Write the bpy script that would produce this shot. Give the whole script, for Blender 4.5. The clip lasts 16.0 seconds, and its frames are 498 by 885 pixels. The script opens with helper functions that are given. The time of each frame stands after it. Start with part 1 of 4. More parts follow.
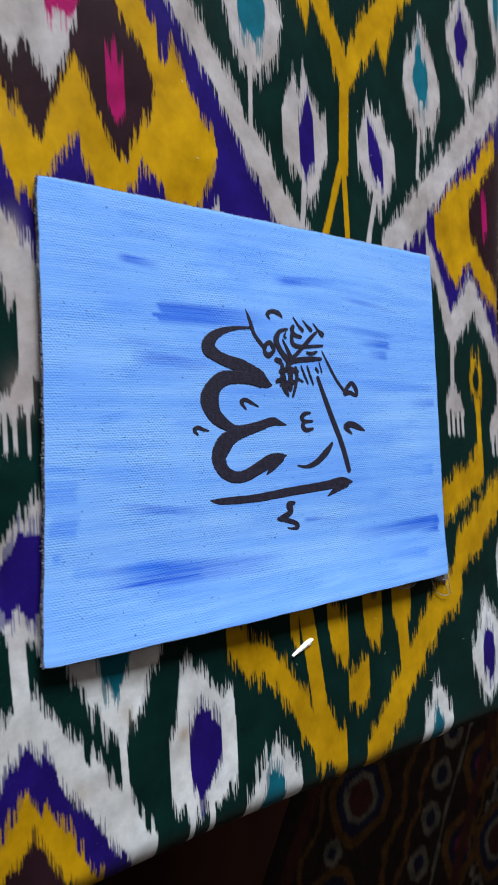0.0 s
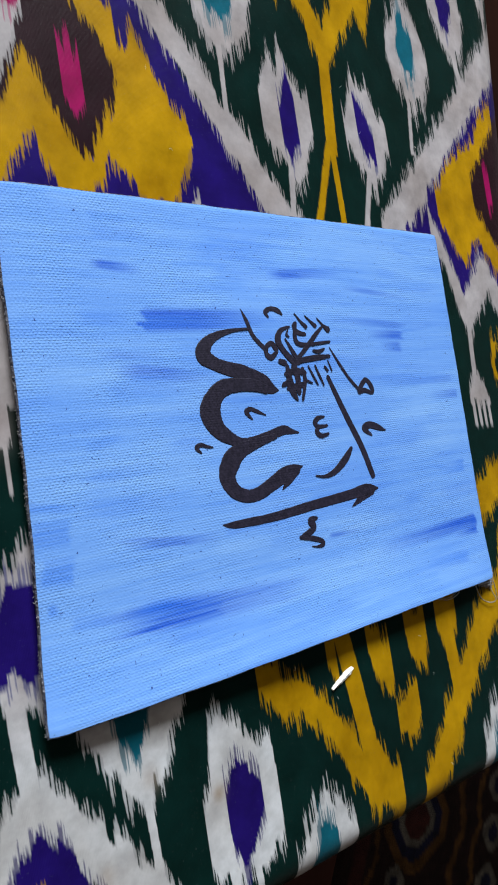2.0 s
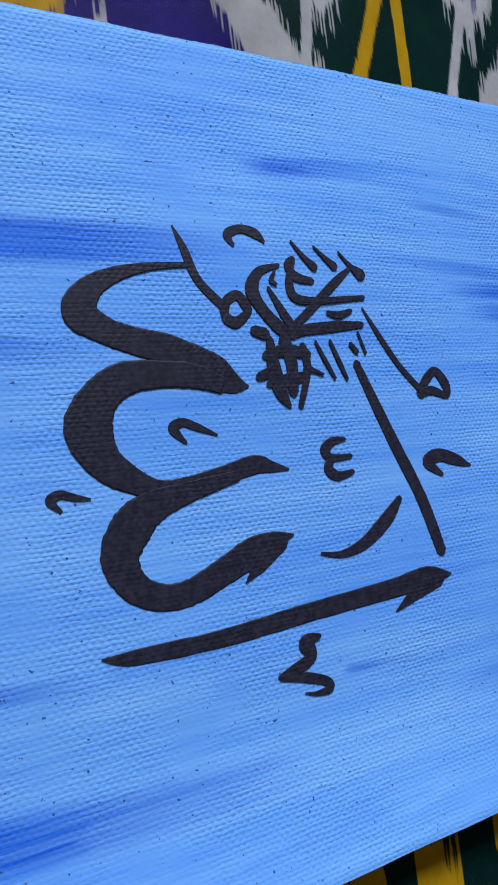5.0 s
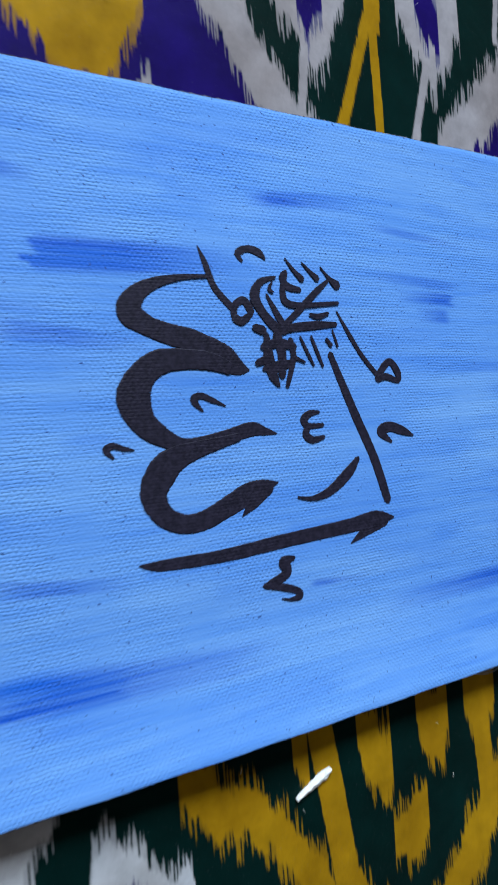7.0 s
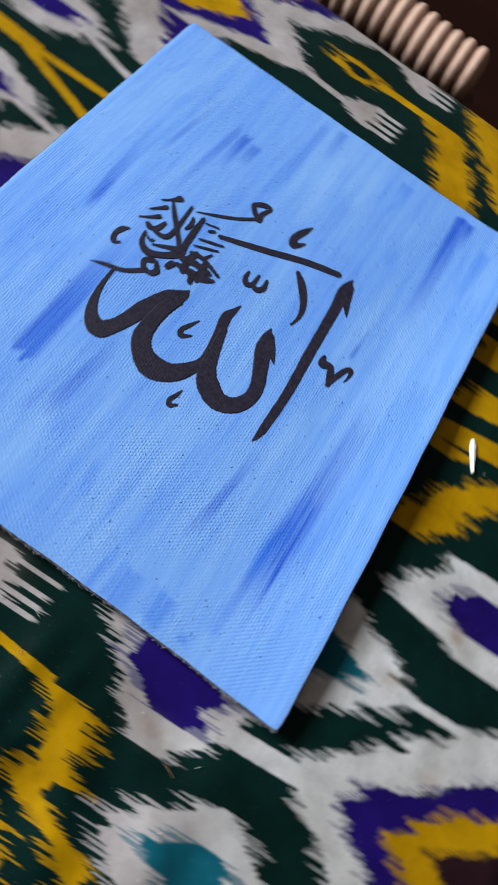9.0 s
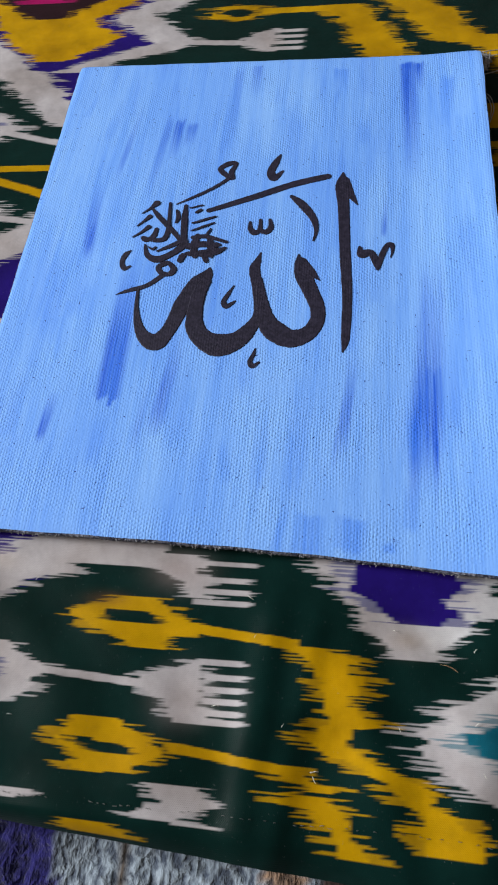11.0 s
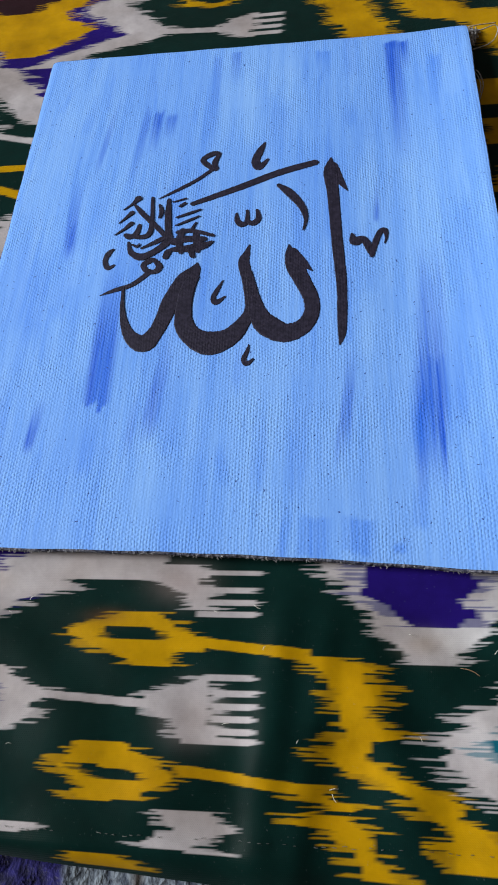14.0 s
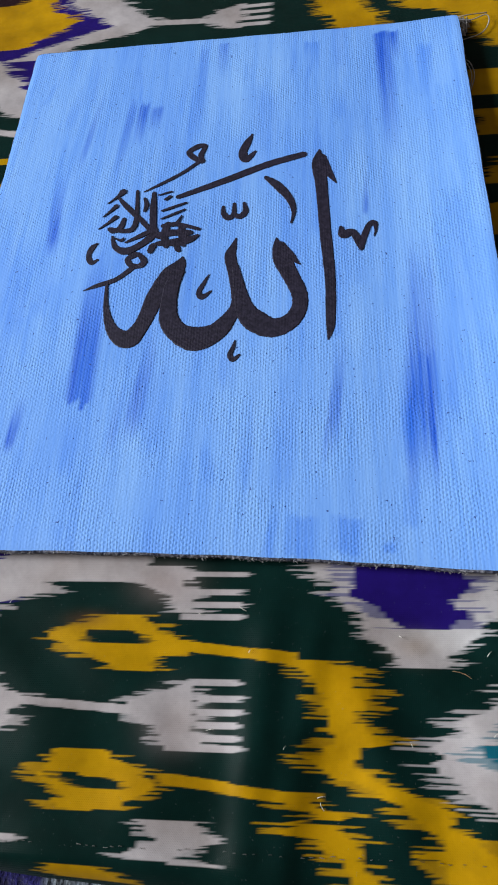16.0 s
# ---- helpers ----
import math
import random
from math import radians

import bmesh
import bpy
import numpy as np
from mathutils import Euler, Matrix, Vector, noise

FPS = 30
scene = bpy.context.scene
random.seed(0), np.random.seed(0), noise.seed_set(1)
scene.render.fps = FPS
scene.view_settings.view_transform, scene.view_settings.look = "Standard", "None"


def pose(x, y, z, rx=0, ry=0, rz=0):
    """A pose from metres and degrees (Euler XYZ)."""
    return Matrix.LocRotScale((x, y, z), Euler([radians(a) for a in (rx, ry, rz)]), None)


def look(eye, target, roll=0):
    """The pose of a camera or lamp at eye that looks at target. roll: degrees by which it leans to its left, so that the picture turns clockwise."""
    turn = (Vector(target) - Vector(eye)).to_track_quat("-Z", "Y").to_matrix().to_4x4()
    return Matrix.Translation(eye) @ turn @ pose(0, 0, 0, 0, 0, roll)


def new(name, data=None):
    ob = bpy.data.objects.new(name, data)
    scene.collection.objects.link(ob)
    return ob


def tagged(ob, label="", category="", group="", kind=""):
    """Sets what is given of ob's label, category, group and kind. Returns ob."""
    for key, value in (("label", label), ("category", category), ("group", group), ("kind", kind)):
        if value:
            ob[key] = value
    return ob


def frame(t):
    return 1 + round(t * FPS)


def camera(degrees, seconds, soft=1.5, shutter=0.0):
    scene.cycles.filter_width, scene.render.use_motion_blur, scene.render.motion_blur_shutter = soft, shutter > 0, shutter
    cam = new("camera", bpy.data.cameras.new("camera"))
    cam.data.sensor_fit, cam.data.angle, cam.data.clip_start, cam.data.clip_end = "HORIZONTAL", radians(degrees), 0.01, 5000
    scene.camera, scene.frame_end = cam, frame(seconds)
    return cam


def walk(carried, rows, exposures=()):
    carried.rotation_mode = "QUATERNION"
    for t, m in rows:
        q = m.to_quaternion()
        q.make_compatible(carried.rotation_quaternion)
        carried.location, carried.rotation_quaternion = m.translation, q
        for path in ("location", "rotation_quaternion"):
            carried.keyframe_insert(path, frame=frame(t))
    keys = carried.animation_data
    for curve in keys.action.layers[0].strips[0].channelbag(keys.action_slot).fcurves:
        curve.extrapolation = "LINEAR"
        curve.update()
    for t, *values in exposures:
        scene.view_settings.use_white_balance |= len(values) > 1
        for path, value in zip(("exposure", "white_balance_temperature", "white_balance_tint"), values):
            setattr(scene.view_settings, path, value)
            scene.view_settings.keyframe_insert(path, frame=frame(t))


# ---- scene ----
# ---- camera ----
LENS = 41.00
cam = camera(LENS, 16.0, soft=1.9, shutter=0.5)
TOP = 0.400      # height of the cloth
FACE = 0.405     # height of the painted face
PATH = [
    (0, (0.01308, -0.22477, 0.66906), (0.01285, -0.04391, 0.42971), 87.27),
    (0.5, (0.01578, -0.24803, 0.68196), (0.00830, -0.05970, 0.44856), 85.49),
    (1, (0.01224, -0.24562, 0.67260), (0.00163, -0.05911, 0.43787), 83.09),
    (1.5, (0.00919, -0.22677, 0.65581), (-0.00303, -0.04920, 0.41432), 80.93),
    (2, (0.01400, -0.20297, 0.64246), (0.00611, -0.02624, 0.40017), 79.47),
    (2.5, (0.00673, -0.18888, 0.62012), (-0.00519, -0.01686, 0.37462), 80.35),
    (3, (0.00414, -0.14521, 0.58889), (0.00146, 0.01437, 0.33487), 84.16),
    (3.5, (-0.00387, -0.11066, 0.56407), (-0.00990, 0.04007, 0.30475), 83.01),
    (4, (-0.00124, -0.08050, 0.54352), (-0.01642, 0.05481, 0.27620), 78.22),
    (6.5, (0.00750, -0.09010, 0.56552), (0.00239, 0.05077, 0.30070), 82.03),
    (7, (0.00313, -0.11410, 0.58672), (0.00840, 0.03408, 0.32593), 87.69),
    (7.5, (0.00437, -0.14613, 0.60850), (0.00394, 0.01350, 0.35450), 84.97),
    (8, (0.00248, -0.16822, 0.61662), (0.00649, -0.00204, 0.36689), 84.19),
    (8.2, (0.00700, -0.16528, 0.63183), (0.02093, -0.00830, 0.37656), 78.93),
    (10.3, (0.04917, -0.19084, 0.63286), (0.02390, -0.05077, 0.36878), -9.18),
    (10.5, (0.03651, -0.20256, 0.61896), (0.00521, -0.07289, 0.35025), -9.32),
    (11, (0.03626, -0.19533, 0.61666), (0.00010, -0.06198, 0.35037), -11.23),
    (11.5, (0.03072, -0.19384, 0.62035), (-0.00587, -0.06013, 0.35430), -11.03),
    (12, (0.03054, -0.19107, 0.61831), (-0.00250, -0.05722, 0.35186), -10.50),
    (12.5, (0.03130, -0.18877, 0.61100), (-0.00460, -0.05754, 0.34363), -14.24),
    (13, (0.03277, -0.18796, 0.60501), (-0.00138, -0.05938, 0.33613), -13.49),
    (13.5, (0.03397, -0.18912, 0.61001), (0.00267, -0.05791, 0.34204), -12.31),
    (14, (0.03406, -0.18924, 0.60758), (-0.00011, -0.05693, 0.34051), -13.41),
    (14.5, (0.03264, -0.18904, 0.60572), (-0.00279, -0.05692, 0.33872), -13.78),
    (15, (0.03454, -0.18899, 0.60147), (0.00016, -0.05910, 0.33324), -13.81),
    (15.5, (0.03623, -0.18900, 0.60250), (0.00197, -0.05682, 0.33538), -13.68),
    (16, (0.03716, -0.18728, 0.60151), (0.00414, -0.05483, 0.33437), -13.28),
]
walk(cam, [(t, look(e, a, r)) for t, e, a, r in PATH], exposures=[(0.0, 0.06, 6750, 10), (0.5, -0.03, 6750, 10), (1.0, 0.0, 6800, 10), (2.5, -0.02, 6850, 10), (3.0, -0.10, 6600, 10), (3.5, -0.28, 5600, 8), (4.0, -0.28, 6000, 8), (6.3, -0.34, 6000, 8), (7.0, -0.31, 5900, 8), (7.5, -0.22, 6350, 10), (8.0, -0.24, 6500, 10), (8.2, -0.12, 6700, 10), (10.3, 0.0, 7100, 12), (14.0, -0.04, 7050, 12), (14.5, -0.10, 6600, 12), (15.0, -0.05, 6950, 12), (16.0, -0.04, 6950, 12)])

# ---- world and light ----
world = bpy.data.worlds.new("sky")
world.use_nodes = True
scene.world = world
wn = world.node_tree
sky = wn.nodes.new("ShaderNodeTexSky")
sky.sky_type = "NISHITA"
sky.sun_disc = False
sky.sun_elevation, sky.sun_rotation = radians(38), radians(200)
wn.links.new(sky.outputs[0], wn.nodes["Background"].inputs[0])
wn.nodes["Background"].inputs[1].default_value = 0.10

# room: x from the window wall to the far side, y along it
X0, X1, Y0, Y1, ROOM = -2.8, 2.9, -2.3, 2.9, 3.7
WIN = (-0.75, 0.85, 1.55, 2.8)        # window opening: y, y, z, z


def area(name, m, w, h, watts, colour):
    lamp = bpy.data.lights.new(name, "AREA")
    lamp.shape, lamp.size, lamp.size_y, lamp.energy, lamp.color = "RECTANGLE", w, h, watts, colour
    ob = new(name, lamp)
    ob.matrix_world = m
    return ob


wy, wz = (WIN[0] + WIN[1]) / 2, (WIN[2] + WIN[3]) / 2
area("window_daylight", look((X0 - 0.05, wy, wz), (X0 + 1, wy, wz)), WIN[1] - WIN[0] - 0.05, WIN[3] - WIN[2] - 0.05, 280, (0.88, 0.95, 1.0))



# ---- materials ----
def material(name, rough=0.6, colour=(0.5, 0.5, 0.5), metal=0.0, spec=0.5):
    m = bpy.data.materials.new(name)
    m.use_nodes = True
    p = m.node_tree.nodes["Principled BSDF"]
    p.inputs["Roughness"].default_value = rough
    p.inputs["Base Color"].default_value = (*colour, 1)
    p.inputs["Metallic"].default_value = metal
    p.inputs["Specular IOR Level"].default_value = spec
    return m, m.node_tree, p


class Net:
    """Short forms for building node trees."""

    def __init__(self, tree):
        self.t = tree

    def node(self, kind, **sets):
        n = self.t.nodes.new(kind)
        for k, v in sets.items():
            n.inputs[k].default_value = v
        return n

    def link(self, a, b):
        self.t.links.new(a, b)

    def coords(self):
        return self.t.nodes.new("ShaderNodeTexCoord").outputs["Object"]

    def mapped(self, src, scale, loc=(0, 0, 0)):
        n = self.node("ShaderNodeMapping", Scale=scale, Location=loc)
        self.link(src, n.inputs["Vector"])
        return n.outputs[0]

    def noise(self, src, scale, detail=3.0, rough=0.5):
        n = self.node("ShaderNodeTexNoise", Scale=scale, Detail=detail, Roughness=rough)
        self.link(src, n.inputs["Vector"])
        return n.outputs["Fac"]

    def math(self, op, a, b=None, clamp=False):
        n = self.t.nodes.new("ShaderNodeMath")
        n.operation, n.use_clamp = op, clamp
        for i, v in enumerate((a, b)):
            if v is None:
                continue
            if isinstance(v, (int, float)):
                n.inputs[i].default_value = v
            else:
                self.link(v, n.inputs[i])
        return n.outputs[0]

    def ramp(self, fac, stops):
        n = self.t.nodes.new("ShaderNodeValToRGB")
        r = n.color_ramp
        while len(r.elements) < len(stops):
            r.elements.new(0.5)
        for e, (at, c) in zip(r.elements, stops):
            e.position, e.color = at, (*c, 1)
        self.link(fac, n.inputs[0])
        return n.outputs[0]

    def mix(self, fac, a, b, blend="MIX"):
        n = self.t.nodes.new("ShaderNodeMix")
        n.data_type, n.blend_type = "RGBA", blend
        for s, v in ((n.inputs[0], fac), (n.inputs[6], a), (n.inputs[7], b)):
            if isinstance(v, (int, float)):
                s.default_value = v
            elif isinstance(v, tuple):
                s.default_value = (*v, 1)
            else:
                self.link(v, s)
        return n.outputs[2]

    def bump(self, height, distance, strength=1.0, normal=None):
        n = self.node("ShaderNodeBump", Strength=strength, Distance=distance)
        self.link(height, n.inputs["Height"])
        if normal is not None:
            self.link(normal, n.inputs["Normal"])
        return n.outputs[0]

    def split(self, vec):
        n = self.t.nodes.new("ShaderNodeSeparateXYZ")
        self.link(vec, n.inputs[0])
        return n.outputs


def weave_height(n, vec, pitch):
    """Coarse canvas: uneven ribs along y, broken where the cross threads pass."""
    s = n.split(vec)
    drift = n.math("MULTIPLY", n.math("SUBTRACT", n.noise(n.mapped(vec, (260, 130, 1)), 1.0, 3, 0.6), 0.5), 0.0013)
    x = n.math("ADD", s[0], drift)
    y = n.math("ADD", s[1], n.math("MULTIPLY", drift, 0.8))
    a = n.math("SINE", n.math("MULTIPLY", x, math.pi / pitch))
    b = n.math("SINE", n.math("MULTIPLY", y, math.pi / pitch * 1.3))
    rib = n.math("ABSOLUTE", a)
    knots = n.noise(n.mapped(vec, (950, 480, 1)), 1.0, 2, 0.6)
    cross = n.math("MULTIPLY", a, b)
    worn = n.math("ADD", n.math("MULTIPLY", n.noise(vec, 42, 4), 2.8), -0.75, True)
    body = n.math("ADD", n.math("MULTIPLY", rib, n.math("ADD", n.math("MULTIPLY", knots, 2.3), -0.5)), n.math("MULTIPLY", cross, 0.46))
    return n.math("MULTIPLY", body, worn)


def cloth_material():
    m, t, p = material("ikat_cloth", 0.5)
    n = Net(t)
    dye = t.nodes.new("ShaderNodeAttribute")
    dye.attribute_name = "dye"
    c = n.coords()
    worn = n.noise(c, 28, 4)
    fine = n.noise(n.mapped(c, (400, 2600, 400)), 1.0, 2)
    tone = n.mix(n.math("MULTIPLY", n.math("SUBTRACT", fine, 0.35, True), 0.5), dye.outputs["Color"], (0.50, 0.50, 0.50), "OVERLAY")
    dirt = n.ramp(worn, [(0.36, (0.66, 0.60, 0.55)), (0.60, (1, 1, 1))])
    soiled = n.mix(0.6, tone, dirt, "MULTIPLY")
    faded = n.ramp(n.noise(c, 70, 5, 0.65), [(0.30, (0.70, 0.70, 0.70)), (0.70, (1.22, 1.22, 1.22))])
    soiled = n.mix(0.8, soiled, faded, "MULTIPLY")
    dust = n.math("MULTIPLY", n.math("GREATER_THAN", n.noise(c, 1500, 2), 0.73), 0.2)
    n.link(n.mix(dust, soiled, (0.22, 0.23, 0.24)), p.inputs["Base Color"])
    s = n.split(c)
    rib = n.math("SINE", n.math("MULTIPLY", s[1], 2 * math.pi / 0.00055))
    twill = n.math("SINE", n.math("MULTIPLY", n.math("ADD", s[0], s[1]), 2 * math.pi / 0.0006))
    h = n.math("ADD", n.math("MULTIPLY", rib, 0.3), n.math("ADD", n.math("MULTIPLY", twill, 0.3), n.math("MULTIPLY", n.noise(c, 300, 4), 3.5)))
    n.link(n.bump(h, 0.00006, 0.5), p.inputs["Normal"])
    n.link(n.math("ADD", n.math("MULTIPLY", n.noise(c, 55, 3), 0.22), 0.24), p.inputs["Roughness"])
    p.inputs["Specular IOR Level"].default_value = 0.04
    p.inputs["Sheen Weight"].default_value = 0.025
    p.inputs["Sheen Roughness"].default_value = 0.4
    return m


def paint_material():
    m, t, p = material("blue_acrylic_on_canvas", 0.5)
    n = Net(t)
    c = n.coords()
    a = t.nodes.new("ShaderNodeAttribute")
    a.attribute_name = "pigment"
    pig = n.split(a.outputs["Color"])
    streak = n.noise(n.mapped(c, (170, 9, 1)), 1.0, 6, 0.72)
    broad = n.noise(n.mapped(c, (22, 8, 1)), 1.0, 3)
    wash = n.math("ADD", n.math("MULTIPLY", streak, 0.80), n.math("MULTIPLY", broad, 0.42))
    base = n.ramp(wash, [(0.36, (0.074, 0.230, 0.735)), (0.56, (0.126, 0.314, 0.79)), (0.85, (0.200, 0.410, 0.825))])
    bristle = n.noise(n.mapped(c, (750, 14, 1)), 1.0, 4, 0.65)
    dark = n.math("MULTIPLY", pig[0], n.math("ADD", n.math("MULTIPLY", bristle, 2.4), -0.12), True)
    base = n.mix(dark, base, (0.016, 0.098, 0.58))
    base = n.mix(n.math("MULTIPLY", pig[1], n.math("ADD", n.math("MULTIPLY", bristle, 2.1), -0.2), True), base, (0.028, 0.165, 0.72))
    base = n.mix(n.math("MULTIPLY", pig[2], n.math("ADD", n.math("MULTIPLY", bristle, 1.6), -0.2), True), base, (0.260, 0.480, 0.86))
    pits = n.noise(n.mapped(c, (950, 700, 1)), 1.0, 2)
    base = n.mix(n.math("GREATER_THAN", pits, 0.725), base, (0.03, 0.07, 0.25))
    n.link(base, p.inputs["Base Color"])
    weave = weave_height(n, c, 0.00106)
    thick = n.noise(n.mapped(c, (700, 160, 1)), 1.0, 3)
    h = n.math("ADD", weave, n.math("MULTIPLY", thick, 0.5))
    n.link(n.bump(h, 0.00026, 0.46), p.inputs["Normal"])
    p.inputs["Specular IOR Level"].default_value = 0.16
    n.link(n.math("ADD", n.math("MULTIPLY", n.noise(c, 60, 2), 0.2), 0.5), p.inputs["Roughness"])
    return m


def ink_material():
    m, t, p = material("black_acrylic", 0.5)
    n = Net(t)
    c = n.coords()
    n.link(n.ramp(n.noise(c, 700, 3), [(0.35, (0.010, 0.009, 0.020)), (0.75, (0.025, 0.022, 0.043))]), p.inputs["Base Color"])
    n.link(n.bump(weave_height(n, c, 0.00106), 0.00022, 0.35), p.inputs["Normal"])
    p.inputs["Roughness"].default_value = 0.6
    p.inputs["Specular IOR Level"].default_value = 0.2
    return m


def raw_canvas_material():
    m, t, p = material("raw_canvas_edge", 0.9)
    n = Net(t)
    c = n.coords()
    n.link(n.ramp(n.noise(c, 500, 3), [(0.38, (0.012, 0.015, 0.04)), (0.66, (0.17, 0.18, 0.23))]), p.inputs["Base Color"])
    n.link(n.bump(n.noise(c, 1300, 2), 0.0006), p.inputs["Normal"])
    return m


def plush_material():
    m, t, p = material("plush_pile", 0.95, spec=0.05)
    n = Net(t)
    a = t.nodes.new("ShaderNodeAttribute")
    a.attribute_name = "dye"
    c = n.coords()
    v = n.noise(n.mapped(c, (420, 260, 300)), 1.0, 3)
    n.link(n.mix(1.0, a.outputs["Color"], n.ramp(v, [(0.36, (0.25, 0.27, 0.33)), (0.62, (1.1, 1.1, 1.1))]), "MULTIPLY"), p.inputs["Base Color"])
    n.link(n.bump(v, 0.002), p.inputs["Normal"])
    p.inputs["Sheen Weight"].default_value = 0.4
    return m


def carpet_material():
    m, t, p = material("knotted_carpet", 0.95, spec=0.04)
    n = Net(t)
    c = n.coords()
    a = t.nodes.new("ShaderNodeAttribute")
    a.attribute_name = "dye"
    worn = n.mix(0.7, a.outputs["Color"], n.ramp(n.noise(c, 60, 4), [(0.35, (0.35, 0.35, 0.35)), (0.65, (1.15, 1.15, 1.15))]), "MULTIPLY")
    n.link(n.mix(0.8, worn, n.ramp(n.noise(c, 500, 2), [(0.3, (0.45, 0.45, 0.45)), (0.7, (1, 1, 1))]), "MULTIPLY"), p.inputs["Base Color"])
    n.link(n.bump(n.noise(c, 700, 2), 0.002), p.inputs["Normal"])
    return m


def noisy(name, low, high, scale=(6, 6, 6), rough=0.7, bump=0.001, detail=4):
    m, t, p = material(name, rough, spec=0.05 if rough > 0.8 else 0.25)
    n = Net(t)
    v = n.noise(n.mapped(n.coords(), scale), 1.0, detail)
    n.link(n.ramp(v, [(0.3, low), (0.7, high)]), p.inputs["Base Color"])
    n.link(n.bump(v, bump), p.inputs["Normal"])
    return m


CLOTH, PAINT, INK, RAW = cloth_material(), paint_material(), ink_material(), raw_canvas_material()
PLUSH, CARPET = plush_material(), carpet_material()
PLASTER = noisy("wall_paint", (0.11, 0.075, 0.055), (0.15, 0.10, 0.075), (3, 3, 3), 0.85)
WHITEWASH = noisy("ceiling_paint", (0.22, 0.21, 0.20), (0.26, 0.25, 0.23), (3, 3, 3), 0.9)
# floor red-brown taken almost to black: its deep shade is in the colour
FLOOR = noisy("shaded_red_brown_floor", (0.010, 0.0032, 0.0022), (0.016, 0.005, 0.0033), (2, 14, 2), 0.85)
WOOD = noisy("dark_bench_wood", (0.035, 0.016, 0.010), (0.08, 0.036, 0.020), (4, 40, 40), 0.5)
WHITE = noisy("window_paint", (0.74, 0.74, 0.72), (0.8, 0.8, 0.78), (9, 9, 9), 0.45)
RIBBED = noisy("ribbed_pink_fabric", (0.46, 0.30, 0.24), (0.62, 0.44, 0.37), (90, 90, 90), 0.9)
THREAD = noisy("loose_cotton", (0.17, 0.17, 0.19), (0.40, 0.40, 0.42), (600, 600, 600), 0.9, 0.0002)
FLUFF = noisy("lint", (0.55, 0.54, 0.5), (0.78, 0.78, 0.76), (600, 600, 600), 0.9, 0.0002)
TAN = noisy("straw_bit", (0.30, 0.18, 0.10), (0.45, 0.28, 0.17), (500, 500, 500), 0.8, 0.0002)
CHIP = noisy("white_chip_paint", (0.72, 0.72, 0.70), (0.85, 0.85, 0.83), (300, 300, 300), 0.6, 0.0003)
BATTING = noisy("dark_quilt_cotton", (0.018, 0.016, 0.05), (0.03, 0.026, 0.08), (60, 60, 60), 0.9)
GLASS, gt, gp = material("window_glass", 0.02)
gp.inputs["Transmission Weight"].default_value = 1.0


# ---- mesh helpers ----
def mesh_object(name, bm, mat, parent=None, label=""):
    me = bpy.data.meshes.new(name)
    bm.normal_update()
    bm.to_mesh(me)
    bm.free()
    me.materials.append(mat)
    ob = new(name, me)
    if parent is not None:
        ob.parent = parent
    if label:
        ob["label"] = label
    return ob


def part(name, bm, mat, parent, label=""):
    return mesh_object(name, bm, mat, parent, label)


def box(bm, x0, x1, y0, y1, z0, z1, bevel=0.0, segments=2):
    made = bmesh.ops.create_cube(bm, size=1.0)["verts"]
    for v in made:
        v.co = Vector(((x0 + x1) / 2 + v.co.x * (x1 - x0), (y0 + y1) / 2 + v.co.y * (y1 - y0), (z0 + z1) / 2 + v.co.z * (z1 - z0)))
    if bevel:
        edges = list({e for v in made for e in v.link_edges})
        bmesh.ops.bevel(bm, geom=edges, offset=bevel, segments=segments, affect="EDGES", profile=0.5)
    return bm


def smooth(ob):
    for f in ob.data.polygons:
        f.use_smooth = True
    return ob


def grid_mesh(name, xyz, mat, colours=None, attribute="dye"):
    """A sheet from an array of places (rows, columns, 3), with a colour for each of them."""
    r, c = xyz.shape[:2]
    i = np.arange(r * c).reshape(r, c)
    faces = np.stack([i[:-1, :-1], i[:-1, 1:], i[1:, 1:], i[1:, :-1]], -1).reshape(-1, 4)
    me = bpy.data.meshes.new(name)
    me.vertices.add(r * c)
    me.vertices.foreach_set("co", xyz.astype(np.float32).ravel())
    me.loops.add(faces.size)
    me.loops.foreach_set("vertex_index", faces.astype(np.int32).ravel())
    me.polygons.add(len(faces))
    me.polygons.foreach_set("loop_start", np.arange(0, faces.size, 4, dtype=np.int32))
    me.polygons.foreach_set("use_smooth", np.ones(len(faces), bool))
    me.update(calc_edges=True)
    me.validate()
    if colours is not None:
        a = me.attributes.new(attribute, "FLOAT_COLOR", "POINT")
        rgba = np.ones((r * c, 4), np.float32)
        rgba[:, :3] = colours.reshape(-1, 3)
        a.data.foreach_set("color", rgba.ravel())
    me.materials.append(mat)
    return new(name, me)


def tube(bm, points, radius, sides=6):
    """A thin round strand along some places."""
    pts = [Vector(p) for p in points]
    rings = []
    for i, p in enumerate(pts):
        d = (pts[min(i + 1, len(pts) - 1)] - pts[max(i - 1, 0)]).normalized()
        a = d.orthogonal().normalized()
        b = d.cross(a)
        rings.append([bm.verts.new(p + radius * (math.cos(k * 2 * math.pi / sides) * a + math.sin(k * 2 * math.pi / sides) * b)) for k in range(sides)])
    for r, s in zip(rings, rings[1:]):
        for k in range(sides):
            bm.faces.new((r[k], r[(k + 1) % sides], s[(k + 1) % sides], s[k]))
    bm.faces.new(rings[0][::-1])
    bm.faces.new(rings[-1])
    return bm


